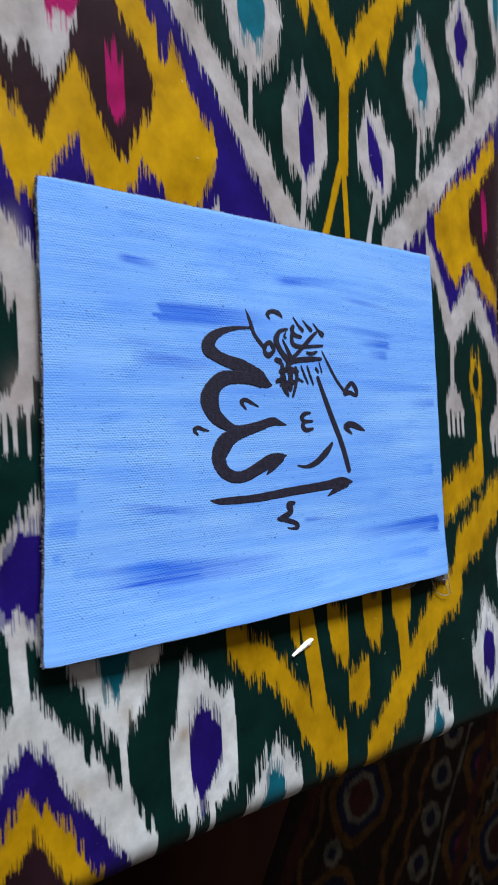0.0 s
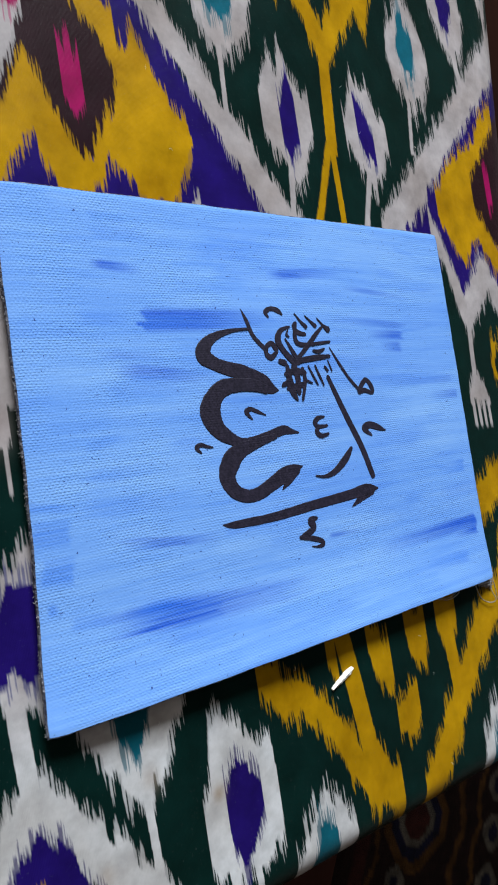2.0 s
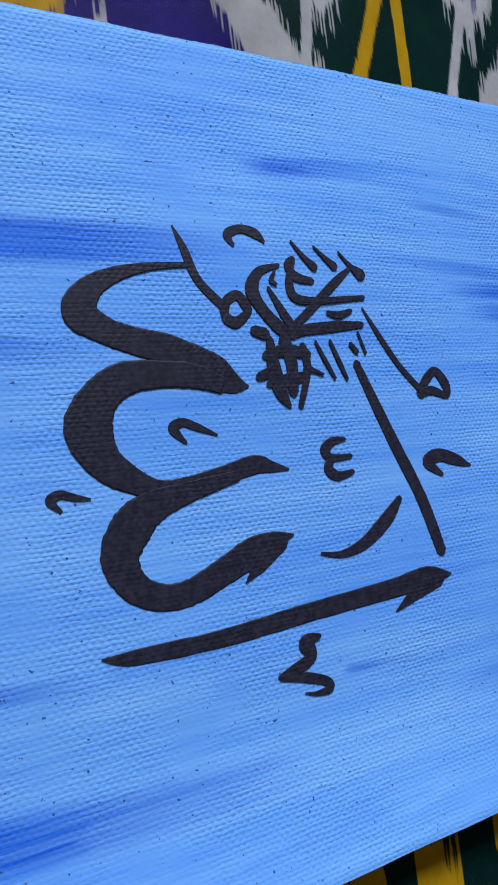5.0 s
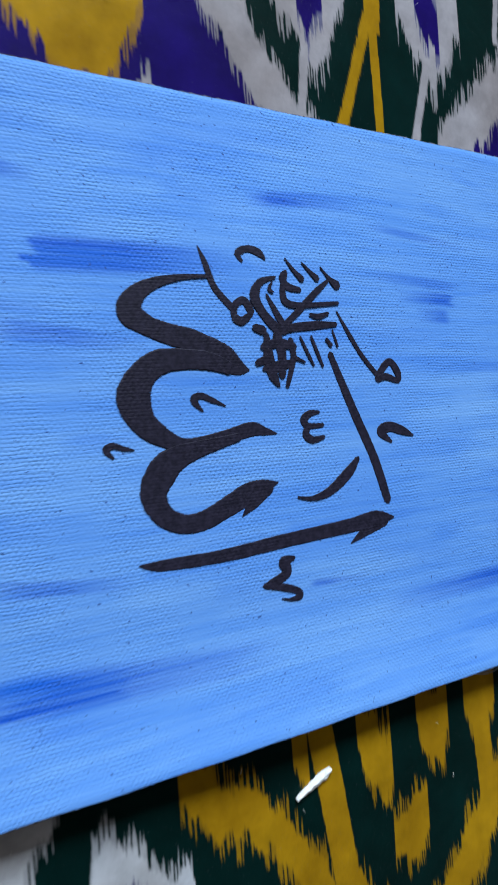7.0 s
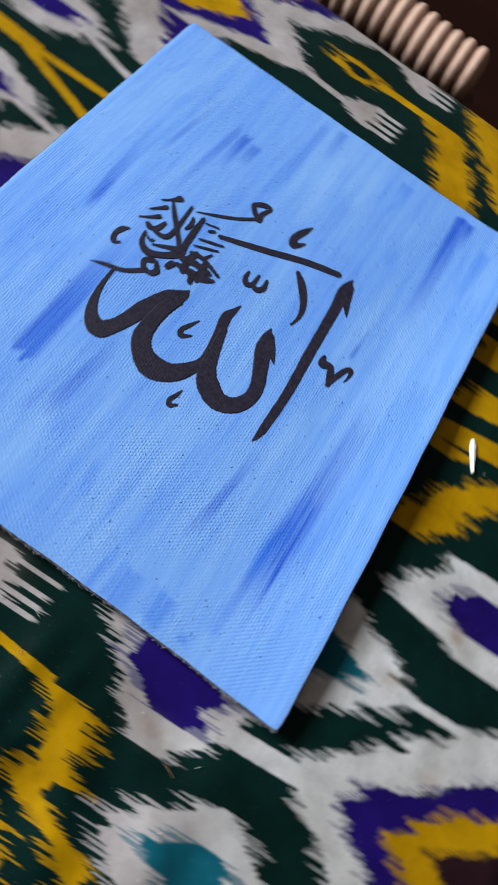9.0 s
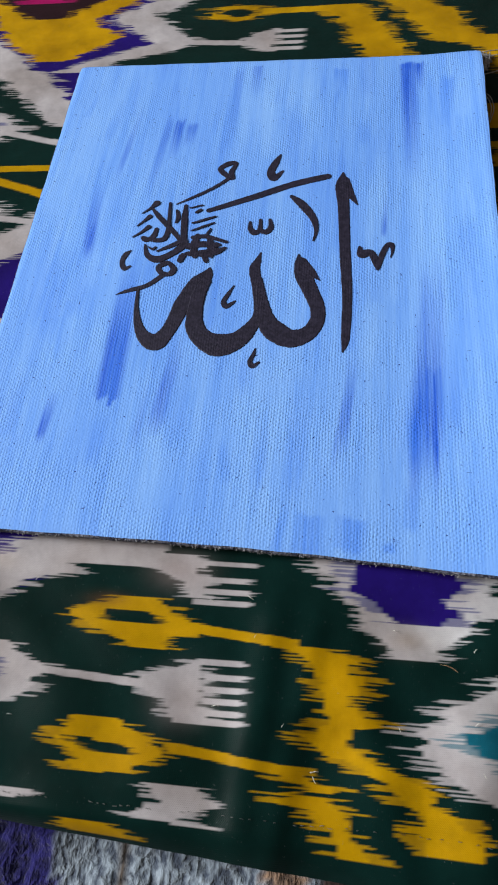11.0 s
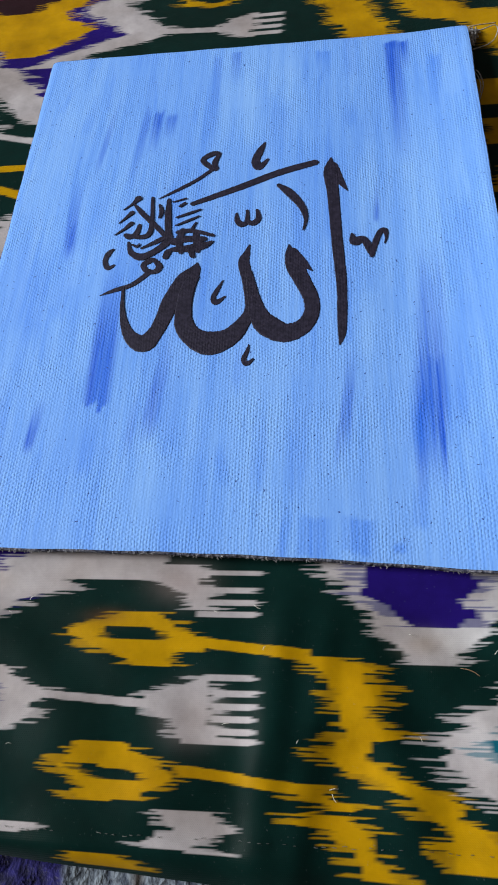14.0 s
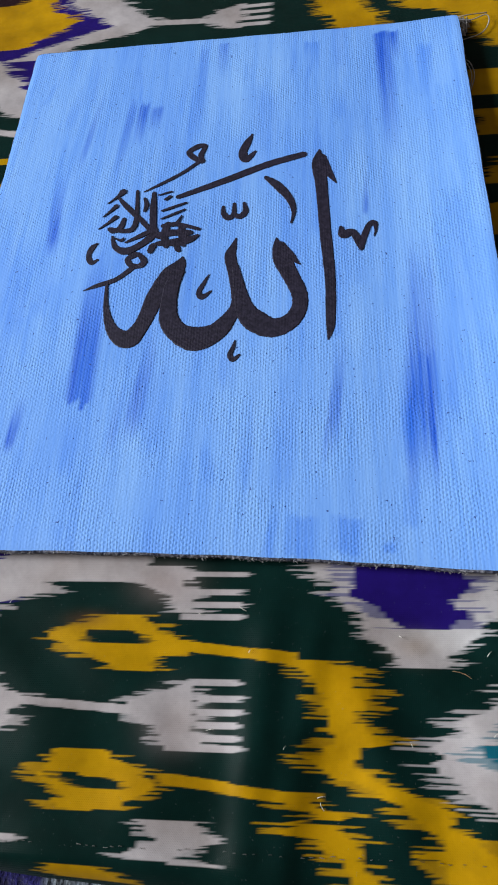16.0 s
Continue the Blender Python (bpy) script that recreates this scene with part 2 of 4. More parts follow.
# ---- the room ----
def wall(name, x0, x1, y0, y1, label):
    bm = box(bmesh.new(), x0, x1, y0, y1, 0, ROOM)
    return tagged(mesh_object(name, bm, PLASTER), label, "wall", kind="structure")


tagged(mesh_object("floor", box(bmesh.new(), X0 - 0.2, X1 + 0.2, Y0 - 0.2, Y1 + 0.2, -0.1, 0.0), FLOOR), "red-brown painted board floor, deep shade put into its colour", "floor", kind="structure")
tagged(mesh_object("ceiling", box(bmesh.new(), X0 - 0.2, X1 + 0.2, Y0 - 0.2, Y1 + 0.2, ROOM, ROOM + 0.1), WHITEWASH), "plain grey painted room ceiling", "ceiling", kind="structure")
wall("wall_east", X1, X1 + 0.2, Y0 - 0.2, Y1 + 0.2, "plain brown painted room wall")
wall("wall_north", X0, X1, Y1, Y1 + 0.2, "plain brown painted room wall")
wall("wall_south", X0, X1, Y0 - 0.2, Y0, "plain brown painted room wall")


def window_wall(name, window_name, x0, x1, outer, win):
    """A wall from x0 to x1 with a glazed opening; outer: which way is outside."""
    bm = bmesh.new()
    box(bm, x0, x1, Y0 - 0.2, win[0], 0, ROOM)
    box(bm, x0, x1, win[1], Y1 + 0.2, 0, ROOM)
    box(bm, x0, x1, win[0], win[1], 0, win[2])
    box(bm, x0, x1, win[0], win[1], win[3], ROOM)
    tagged(mesh_object(name, bm, PLASTER), "brown painted wall with a window opening", "wall", kind="structure")
    window = tagged(new(window_name), "white painted window letting in daylight", "window", kind="structure")
    mid = (x0 + x1) / 2 + 0.03 * outer
    bm = bmesh.new()
    for y0, y1, z0, z1 in ((win[0], win[0] + 0.05, win[2], win[3]), (win[1] - 0.05, win[1], win[2], win[3]), (win[0] + 0.05, win[1] - 0.05, win[2], win[2] + 0.05), (win[0] + 0.05, win[1] - 0.05, win[3] - 0.05, win[3])):
        box(bm, mid - 0.035, mid + 0.035, y0, y1, z0, z1)
    part("window_frame", bm, WHITE, window)
    pane = part("pane", box(bmesh.new(), mid - 0.003, mid + 0.003, win[0] + 0.05, win[1] - 0.05, win[2] + 0.05, win[3] - 0.05), GLASS, window)
    pane.visible_shadow = False


window_wall("wall_west", "window_1", X0 - 0.2, X0, -1, WIN)

# ---- floor carpet ----
ca, cb = np.meshgrid(np.arange(-10.0, 110.0, 0.45), np.arange(51.5, 160.0, 0.45))
knots = np.empty((*ca.shape, 3))
# knot colours carry the shade beside the bench, well below true cream and ochre
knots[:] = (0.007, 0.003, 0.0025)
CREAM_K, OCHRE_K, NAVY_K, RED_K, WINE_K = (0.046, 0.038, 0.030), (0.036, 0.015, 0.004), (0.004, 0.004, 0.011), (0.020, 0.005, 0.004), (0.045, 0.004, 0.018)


def knot(colour, mask):
    knots[mask] = colour


def rings(b0, a0, step, r, colour, inner, line=0.75):
    """A row of angular rings, each round a core."""
    u = (ca - a0 + step / 2) % step - step / 2
    d = np.maximum(np.hypot(u, cb - b0), (np.abs(u) + np.abs(cb - b0)) * 0.78)
    knot(inner, d < r)
    knot(colour, np.abs(d - r) < line)


def zigzag(b0, step, high, colour, line=0.55, stairs=1.0):
    """A stepped line along the carpet."""
    k = np.abs((np.floor(ca / stairs) * stairs) % step / step - 0.5) * 2
    knot(colour, np.abs(cb - b0 - high * (k - 0.5)) < line)


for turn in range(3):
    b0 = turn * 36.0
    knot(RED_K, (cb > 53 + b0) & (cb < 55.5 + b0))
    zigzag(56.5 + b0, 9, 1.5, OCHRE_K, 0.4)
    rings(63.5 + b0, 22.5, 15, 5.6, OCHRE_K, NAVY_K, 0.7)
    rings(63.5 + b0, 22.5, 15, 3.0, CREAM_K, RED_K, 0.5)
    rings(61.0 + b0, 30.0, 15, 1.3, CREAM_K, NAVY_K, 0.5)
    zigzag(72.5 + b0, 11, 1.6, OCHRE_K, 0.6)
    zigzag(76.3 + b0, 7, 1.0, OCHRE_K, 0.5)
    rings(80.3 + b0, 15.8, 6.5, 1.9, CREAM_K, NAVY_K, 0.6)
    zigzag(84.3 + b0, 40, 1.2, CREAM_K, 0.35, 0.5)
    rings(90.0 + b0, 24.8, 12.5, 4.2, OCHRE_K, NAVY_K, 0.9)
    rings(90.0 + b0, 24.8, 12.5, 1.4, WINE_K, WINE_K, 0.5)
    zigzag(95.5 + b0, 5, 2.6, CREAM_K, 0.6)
# all dyes dimmed once more for the shade down on the floor
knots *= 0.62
cz = np.full_like(ca, 1.2) + 0.08 * np.sin(0.35 * ca) * np.sin(0.27 * cb)
cz[[0, -1]] = 0.0
cz[:, [0, -1]] = 0.0
turned = math.radians(-30)
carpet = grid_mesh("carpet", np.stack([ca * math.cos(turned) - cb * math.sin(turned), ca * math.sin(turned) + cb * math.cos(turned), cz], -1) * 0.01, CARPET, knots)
tagged(carpet, "dark brown knotted carpet with ochre and cream figures on the floor, shade put into its dyes", "carpet")
bpy.context.view_layer.update()

# ---- bench under the cloth ----
EDGE_X, EDGE_Y, NEAR_Y = 0.2035, 0.216, -0.2155
bench = tagged(new("bench"), "low dark wooden bench under a patterned cloth", "bench")
part("seat_board", box(bmesh.new(), -0.48, EDGE_X - 0.012, NEAR_Y + 0.012, EDGE_Y - 0.02, 0.335, 0.365, 0.004), WOOD, bench)
for x in (-0.46, EDGE_X - 0.075):
    for y in (NEAR_Y + 0.03, EDGE_Y - 0.085):
        part("leg", box(bmesh.new(), x, x + 0.045, y, y + 0.045, 0.0, 0.335, 0.003), WOOD, bench)
part("apron", box(bmesh.new(), EDGE_X - 0.055, EDGE_X - 0.030, NEAR_Y + 0.076, EDGE_Y - 0.086, 0.26, 0.335, 0.002), WOOD, bench)
pad = tagged(smooth(mesh_object("bench_pad", box(bmesh.new(), -0.48, EDGE_X - 0.004, NEAR_Y + 0.006, EDGE_Y - 0.014, 0.365, TOP - 0.0032, 0.012, 4), BATTING)), "dark navy padded bench cushion under the cloth", "cushion")

# ---- the ikat cloth ----
GREEN, WHITE_D, YELLOW = (0.0016, 0.0145, 0.0130), (0.500, 0.520, 0.560), (0.39, 0.215, 0.004)
PURPLE, TEAL, MAROON, MAGENTA = (0.012, 0.005, 0.115), (0.003, 0.095, 0.145), (0.018, 0.007, 0.011), (0.27, 0.005, 0.085)
DX, DV = 0.17, 0.026
U = np.arange(-40.0, 24.5, DX)          # along the threads, cm
V = np.arange(-21.45, 30.0, DV)         # from thread to thread, cm
rng = np.random.default_rng(7)
dyed = np.empty((len(V), len(U), 3), np.float32)
dyed[:] = GREEN


def jag(amount, size):
    """One random slip for every bundle of threads of that width."""
    cell = np.floor((V + rng.uniform(0, size)) / size).astype(int)
    cell -= cell.min()
    return amount * rng.uniform(-1, 1, cell.max() + 1)[cell]


def lay(rows, colour, a, b, strength, soft):
    x = U[None]
    cover = np.clip((x - a[rows, None]) / soft + 0.5, 0, 1) * np.clip((b[rows, None] - x) / soft + 0.5, 0, 1)
    cover = cover[..., None] * strength
    dyed[rows] = dyed[rows] * (1 - cover) + np.array(colour) * cover


def dye(colour, *spans, fray=0.42, soft=0.07):
    """Dips the threads between two places in a colour: (v, from, to) in cm, straight from one thread to the next.
    Bundles of threads slip a little, and single threads run on past the edge."""
    s = np.array(sorted(spans))
    slip = V + jag(0.12, 0.33) * min(1.0, fray / 0.4)
    rows = np.nonzero((V >= s[0, 0]) & (V <= s[-1, 0]))[0]
    ends = []
    for col, sign in ((1, -1), (2, 1)):
        edge = np.interp(slip, s[:, 0], s[:, col]) + jag(0.7 * fray, 0.30) + jag(0.12 * fray, 0.13)
        cell = np.floor((V - V[0]) / 0.052).astype(int)
        pairs = (rng.uniform(size=cell.max() + 1) > 0.48)[cell]
        run = pairs * np.clip(1.5 * fray * rng.uniform(0.5, 1.0, len(V)) + jag(0.6 * fray, 0.3), 0, 1.2)
        ends.append((edge, edge + sign * run))
    lay(rows, colour, ends[0][1], ends[1][1], 0.74, soft)
    lay(rows, colour, ends[0][0], ends[1][0], 1.0, soft)


def almond(colour, x0, x1, v, half, power=1.35, lean=0.0, fray=0.62):
    """A pointed oval from x0 to x1 along the threads, half so many threads to each side."""
    c, r = (x0 + x1) / 2, (x1 - x0) / 2
    spans = []
    for k in np.linspace(-1, 1, 15):
        w = r * max(1 - abs(k) ** power, 0.0) ** 0.8
        spans.append((v + k * half, c + lean * k * half - w, c + lean * k * half + w))
    dye(colour, *spans, fray=fray)


def stem(colour, x0, x1, v0, v1, half):
    """A thin line along the threads, which drifts from v0 to v1."""
    n = 12 if abs(v1 - v0) < 1 else 48
    for k in range(n):
        a, b = x0 + (x1 - x0) * k / n, x0 + (x1 - x0) * (k + 1) / n
        v = v0 + (v1 - v0) * (k + 0.5) / n
        dye(colour, (v - half, a - 0.08, b + 0.08), (v + half, a - 0.08, b + 0.08), fray=0.05)


def comb(x0, x1, v0, v1, teeth):
    """A fork: a solid head with prongs."""
    vm, h = (v0 + v1) / 2, (v1 - v0) / 2
    body = x0 + 0.55 * (x1 - x0)
    dye(WHITE_D, (v0, x0 + 0.45 * (x1 - x0), body), (vm - 0.4 * h, x0 + 0.15 * (x1 - x0), body), (vm, x0, body), (vm + 0.4 * h, x0 + 0.2 * (x1 - x0), body), (v1, x0 + 0.5 * (x1 - x0), body), fray=0.28)
    for k in range(teeth):
        v = v0 + (v1 - v0) * (k + 0.5) / teeth
        w = 0.27 * (v1 - v0) / teeth
        dye(WHITE_D, (v - w, body - 0.3, x1 - 0.1), (v, body - 0.3, x1 + 0.05), (v + w, body - 0.3, x1 - 0.1), fray=0.12)


def loop(x0, x1, v, half, hole):
    almond(YELLOW, x0 + 0.2, x1 - 0.2, v, half * 0.92, 1.5)
    almond(GREEN, x0 + hole[0], x1 - hole[1], v, half * 0.40, 1.8, fray=0.3)


# purple ground and white chevrons beside the window end
dye(PURPLE, (-24, -44, -22), (-16, -30, -9), (-14.3, -20, -6.6), (-13, -20, -6.2), (-6.5, -21.5, -6), (-5, -19, -6), (-3.5, -16.7, -6), (-2, -14.4, -6), (-0.5, -12.1, -6), (0.5, -10.3, -6), (2, -8.2, -6))
dye(WHITE_D, (-14, -37, -34.5), (-6.5, -23.6, -21.2), (-5, -21.1, -18.9), (-3.5, -18.7, -16.6), (-2, -16.4, -14.3), (-0.5, -14.3, -12), (0.5, -13.0, -10.2), (2, -10.7, -8), (4, -8, -6))
dye(WHITE_D, (-18, -16, -13), (-15, -11, -7.8), (-14.3, -9.5, -6.4), (-13.9, -8.4, -5.3), (-13.5, -7.6, -4.9), (-12.6, -6.6, -3))
dye(WHITE_D, (-13.55, -6.2, -1.9), (-12.4, -6.2, -1.9), fray=0.15)
dye(MAROON, (-24, -40, -24), (-16, -36, -15), (-14.3, -34, -13.6), (-13.1, -32, -12.3), (-12.5, -30, -11.2), (-11.4, -28, -13.3), (-10.5, -26, -15.3), (-9.5, -23, -12.5), (-8.8, -21, -11.1), (-7.3, -18.5, -13.2), (-6.3, -17, -15))
dye(YELLOW, (-24, -29, -24), (-16, -15.2, -13), (-14.3, -13.9, -11.8), (-13.7, -13.2, -10.2), (-12.9, -12.2, -9.3), (-12.4, -11.4, -9.8), (-11.4, -13.5, -11.6), (-10.6, -15.6, -12.2), (-9.9, -14.0, -10.4), (-9.2, -12.2, -9.9), (-8.7, -11.3, -9.9), (-8.1, -12.0, -10.6), (-7.4, -13.2, -11.8), (-6.9, -14.2, -11.6), (-6.3, -16.4, -10.3))
dye(YELLOW, (-6.4, -16.4, -10.3), (-5.6, -17.6, -10.0), (-4.8, -16.0, -10.1), (-3.8, -14.2, -12.0), (-3.3, -13.6, -12.6))
dye(YELLOW, (-14, -30, -28), (-10, -24, -21.9), (-9, -22, -19.9), (-7.5, -19.5, -17.3), (-6.4, -18.4, -15.4))
dye(WHITE_D, (-15.5, -22, -17), (-14.2, -22, -16.8), (-13.3, -22, -14.9), (-12.7, -22, -16), (-11.9, -22, -14.6), (-11.2, -22, -15.6), (-10.4, -22, -17.2))
dye(MAGENTA, (-15.5, -25, -19), (-14, -25, -18.6), (-13.2, -25, -17.6), (-12.7, -25, -19.6), (-12.2, -25, -19.4), (-11.6, -25, -17.2), (-10.6, -25, -17.6), (-10.2, -24, -19))
dye(MAGENTA, (-9.15, -16.8, -13.9), (-8.9, -16.0, -13.7), (-8.7, -16.9, -13.6), (-8.5, -15.6, -13.8), (-8.25, -17.0, -14.3), fray=0.3)
dye(WHITE_D, (-3.75, -10.4, -9.6), (-3.3, -10.6, -9.4), fray=0.3)

# the green field with almonds and the yellow tree, beyond the picture's left edge
almond(WHITE_D, -24.3, -18.0, -0.6, 2.0)
almond(TEAL, -22.9, -19.7, -0.65, 0.95, 2.2)
stem(WHITE_D, -18.4, -14.0, -0.95, -1.1, 0.13)
dye(WHITE_D, (1.1, -16.4, -14.7), (1.6, -17.3, -13.9), (1.9, -18.4, -13.6), (2.3, -17.6, -12.9), (2.9, -19.3, -11.8), (3.3, -18.0, -12.6), (3.8, -17.0, -13.6), (4.4, -16.3, -14.6), fray=0.5)
dye(PURPLE, (2.3, -16.0, -13.6), (2.6, -16.9, -13.0), (3.0, -17.8, -13.9), (3.4, -16.5, -14.2), fray=0.4)
stem(WHITE_D, -12.8, -9.0, 2.5, 2.0, 0.16)
stem(YELLOW, -20.5, -14.0, 6.05, 5.6, 0.36)
stem(YELLOW, -14.4, -8.5, 5.4, 3.3, 0.2)
stem(YELLOW, -14.4, -8.5, 5.6, 5.7, 0.2)
dye(YELLOW, (1.6, -32, -28), (2.3, -29, -24), (3.1, -26.4, -21.2), (3.6, -25.5, -23.4), (4.4, -24.2, -21.8), (5.2, -22.8, -20.2), (6.1, -21.0, -18.8), (7.0, -22.2, -20.0), (8, -23.9, -21.4), (9, -25.2, -23.0), (9.7, -26.5, -21.7), (10.2, -27, -23.8), (11, -28.4, -25.4), (12.5, -31, -27), (16, -35, -31))
almond(YELLOW, -31.5, -27.0, 6.4, 0.9)
dye(WHITE_D, (6.8, -16.4, -14.8), (7.3, -17.0, -14.0), (7.9, -19.5, -13.2), (8.4, -17.6, -12.6), (8.9, -18.0, -12.9), (9.5, -17.0, -13.8), (10.1, -16.2, -14.9), fray=0.5)
dye(PURPLE, (7.75, -18.2, -16.0), (8.1, -17.4, -14.8), (8.5, -16.6, -13.9), (8.95, -15.6, -13.9), fray=0.4)
stem(WHITE_D, -13.5, -9.0, 8.3, 7.1, 0.16)
almond(WHITE_D, -24.7, -17.8, 13.1, 1.9)
almond(TEAL, -23.4, -20.0, 13.0, 0.8, 2.0)
stem(WHITE_D, -18.2, -15.0, 12.7, 12.2, 0.13)
almond(WHITE_D, -28.5, -22.0, 17.8, 1.8)
almond(PURPLE, -27.2, -24.0, 17.7, 0.8, 2.0)
stem(WHITE_D, -22.4, -19.5, 17.9, 18.2, 0.2)
almond(WHITE_D, -33.0, -26.0, 22.3, 1.3)
almond(TEAL, -31.5, -28, 22.3, 0.5)
stem(WHITE_D, -26.4, -23, 22.2, 22.4, 0.16)
almond(WHITE_D, -38, -31, 17.0, 2.0)
almond(WHITE_D, -35, -28.6, -2.2, 2.0)
dye(PURPLE, (8.8, -9.6, -5), (11, -11.6, -5), (13.5, -13.6, -9.4), (14.2, -14.4, -7.6), (15, -15.2, -5.4), (16, -16.2, -6.8), (17.6, -18.0, -8.2), (18.8, -19.2, -6.4), (20.2, -20.5, -4.2), (26.5, -28, -3))
dye(WHITE_D, (8.6, -10.6, -8.6), (9.1, -11.2, -9.0), (11.5, -13.5, -11.2), (13, -15.0, -12.8), (15.8, -18.0, -15.7), (18.1, -20.5, -18.2), (22.2, -24.5, -21.8), (26.5, -29, -26.4))
dye(WHITE_D, (12.8, -12, -9.8), (13.5, -10.4, -8.9), (14.2, -8.7, -6.3), (15.0, -6.4, -4.0), (16, -7.6, -5.3), (17.6, -9.0, -7.0), (18.8, -7.0, -4.9), (20.2, -4.8, -2.6), (21.2, -4.8, -3.2), (26, -8, -6))
dye(MAROON, (17.6, -15.3, -11.0), (18.5, -15.8, -10.6), (19.5, -16.8, -9.8), (21, -18.2, -8.2), (26, -22, -8))
dye(YELLOW, (13.8, -12.6, -11.6), (15, -14.2, -9.4), (15.8, -14.9, -8.6), (16.7, -15.8, -10.2), (17.7, -16.2, -10.7))
dye(YELLOW, (17.6, -16.2, -14.6), (18.5, -16.8, -15.5), (19.5, -18.2, -16.6), (21.2, -19.8, -18.4))
dye(YELLOW, (17.6, -12.4, -10.0), (18.5, -10.9, -9.1), (19.5, -9.8, -8.0), (21.0, -8.2, -6.9))
dye(MAGENTA, (19.2, -14.9, -12.8), (19.8, -15.2, -12.6), fray=0.4)

dye(PURPLE, (26.3, -29, -3), (31, -32, -3))

# forks, spoons and yellow branches past the picture's top edge
stem(WHITE_D, -5.0, -1.4, 15.1, 14.9, 0.2)
comb(-2.0, 1.4, 14.1, 16.1, 4)
stem(WHITE_D, -3.4, 0.4, 20.4, 20.1, 0.2)
comb(-0.4, 2.9, 18.9, 21.0, 4)
loop(-4.1, -0.5, 17.6, 0.9, (1.0, 0.9))
stem(YELLOW, -0.9, 3.2, 17.7, 17.6, 0.25)
dye(YELLOW, (12.9, 5.4, 7.0), (13.6, 4.7, 6.7), (14.8, 4.1, 6.2), (15.8, 3.9, 5.6), (17, 3.0, 5.0), (17.9, 2.5, 4.4))
dye(YELLOW, (14.4, 8.6, 10.6), (15.2, 7.7, 10.2), (16, 7.2, 9.6), (17, 6.6, 9.4), (18.4, 5.5, 7.5), (19.5, 4.5, 7.0), (21.4, 4, 6.4))
almond(WHITE_D, 8.0, 14.4, 20.6, 1.6)
almond(TEAL, 9.6, 12.9, 20.8, 0.7, 2.0)

# the yellow tree beyond the picture's right edge
dye(YELLOW, (-4.1, 9.9, 11.3), (-3, 10.8, 13.0), (-2, 11.7, 12.9), (-0.7, 12.6, 14.3), (0.3, 14.1, 16.1), (1.2, 15.7, 18.0), (2.0, 16.3, 19.5))
dye(YELLOW, (1.9, 15.8, 19.2), (2.6, 16.2, 18.6), (3.0, 17.0, 19.4), (3.8, 17.8, 20.6))
stem(YELLOW, 9.5, 16.8, 1.0, 2.0, 0.5)
dye(YELLOW, (0.0, 9.5, 11.6), (0.6, 9.5, 12.3), fray=0.3)
dye(YELLOW, (2.7, 10.2, 11.6), (3.3, 10.6, 13.0), (3.9, 11.8, 14.0), (4.2, 9.5, 12.4))
dye(YELLOW, (5.5, 10.2, 11.8), (6.2, 10.6, 13.4), (6.8, 10.4, 13.7), (7.1, 9.8, 12.4))
stem(YELLOW, 9.5, 15.8, 8.7, 9.1, 0.45)
dye(YELLOW, (8.0, 9.8, 11.4), (8.5, 9.8, 12.6), (9.7, 9.8, 12.0), fray=0.3)
dye(YELLOW, (4.1, 14.6, 16.0), (4.8, 14.8, 16.3), (5.4, 14.2, 16.3), (5.8, 14.0, 15.6))
dye(YELLOW, (15.0, 9.2, 11.6), (14.2, 9.9, 12.6), (13, 10.9, 13.2), (11.6, 11.7, 14.2), (10.5, 13.1, 15.5), (9.4, 14.2, 16.8), (8.5, 15.3, 17.9), (7.5, 16.7, 19.1), (6.3, 17.8, 20.5), (5.4, 19, 21.2))
almond(WHITE_D, 13.3, 19.3, 17.6, 1.9)
almond(PURPLE, 14.4, 17.9, 17.6, 0.7, 2.0)
almond(WHITE_D, 17.3, 22.4, 11.9, 1.5)
almond(TEAL, 18.5, 22.4, 11.9, 0.6)
almond(WHITE_D, 19.0, 24.0, 21.4, 1.3)
dye(WHITE_D, (-7.5, 15.3, 17.0), (-7.1, 14.2, 18.3), (-6.9, 12.4, 18.0), (-6.4, 11.4, 19.2), (-5.9, 12.3, 18.0), (-5.2, 12.6, 18.9), (-4.6, 13.5, 18.3), (-4.0, 13.3, 17.6), (-3.7, 14.8, 16.6), fray=0.5)
dye(PURPLE, (-6.4, 14.9, 16.6), (-6.0, 13.5, 18.1), (-5.5, 14.0, 17.9), (-5.0, 14.4, 17.0), (-4.6, 15.0, 16.4), fray=0.5)
stem(WHITE_D, 17.4, 20.6, -6.5, -6.4, 0.14)
stem(WHITE_D, 17.8, 20.8, -5.4, -5.2, 0.16)
almond(WHITE_D, 16.8, 23.0, -1.4, 1.9)
almond(TEAL, 18.2, 23.0, -1.4, 0.85, 2.2)
almond(WHITE_D, 5.6, 13.7, -9.9, 2.3, 1.2)
almond(TEAL, 6.6, 12.1, -10.1, 0.9, 1.6)
stem(WHITE_D, 13.2, 17.0, -9.85, -9.7, 0.17)

# purple ring, chevron peak and tableware figures before the picture's lower edge
dye(WHITE_D, (-12.2, 3.4, 9.2), (-13.2, 3.3, 9.3), (-13.9, 4.2, 8.9), (-14.4, 4.6, 8.7), (-15, 4.9, 8.0), (-15.6, 5.5, 7.3), (-15.95, 5.9, 6.7), fray=0.35)
dye(PURPLE, (-12.2, 4.6, 8.0), (-13.4, 4.6, 8.1), (-13.8, 4.5, 7.7), (-14.05, 4.6, 7.5), (-14.3, 5.3, 7.7), (-14.6, 5.5, 7.8), (-14.85, 5.9, 7.6), fray=0.5)
stem(WHITE_D, 8.6, 12.0, -14.2, -14.05, 0.34)
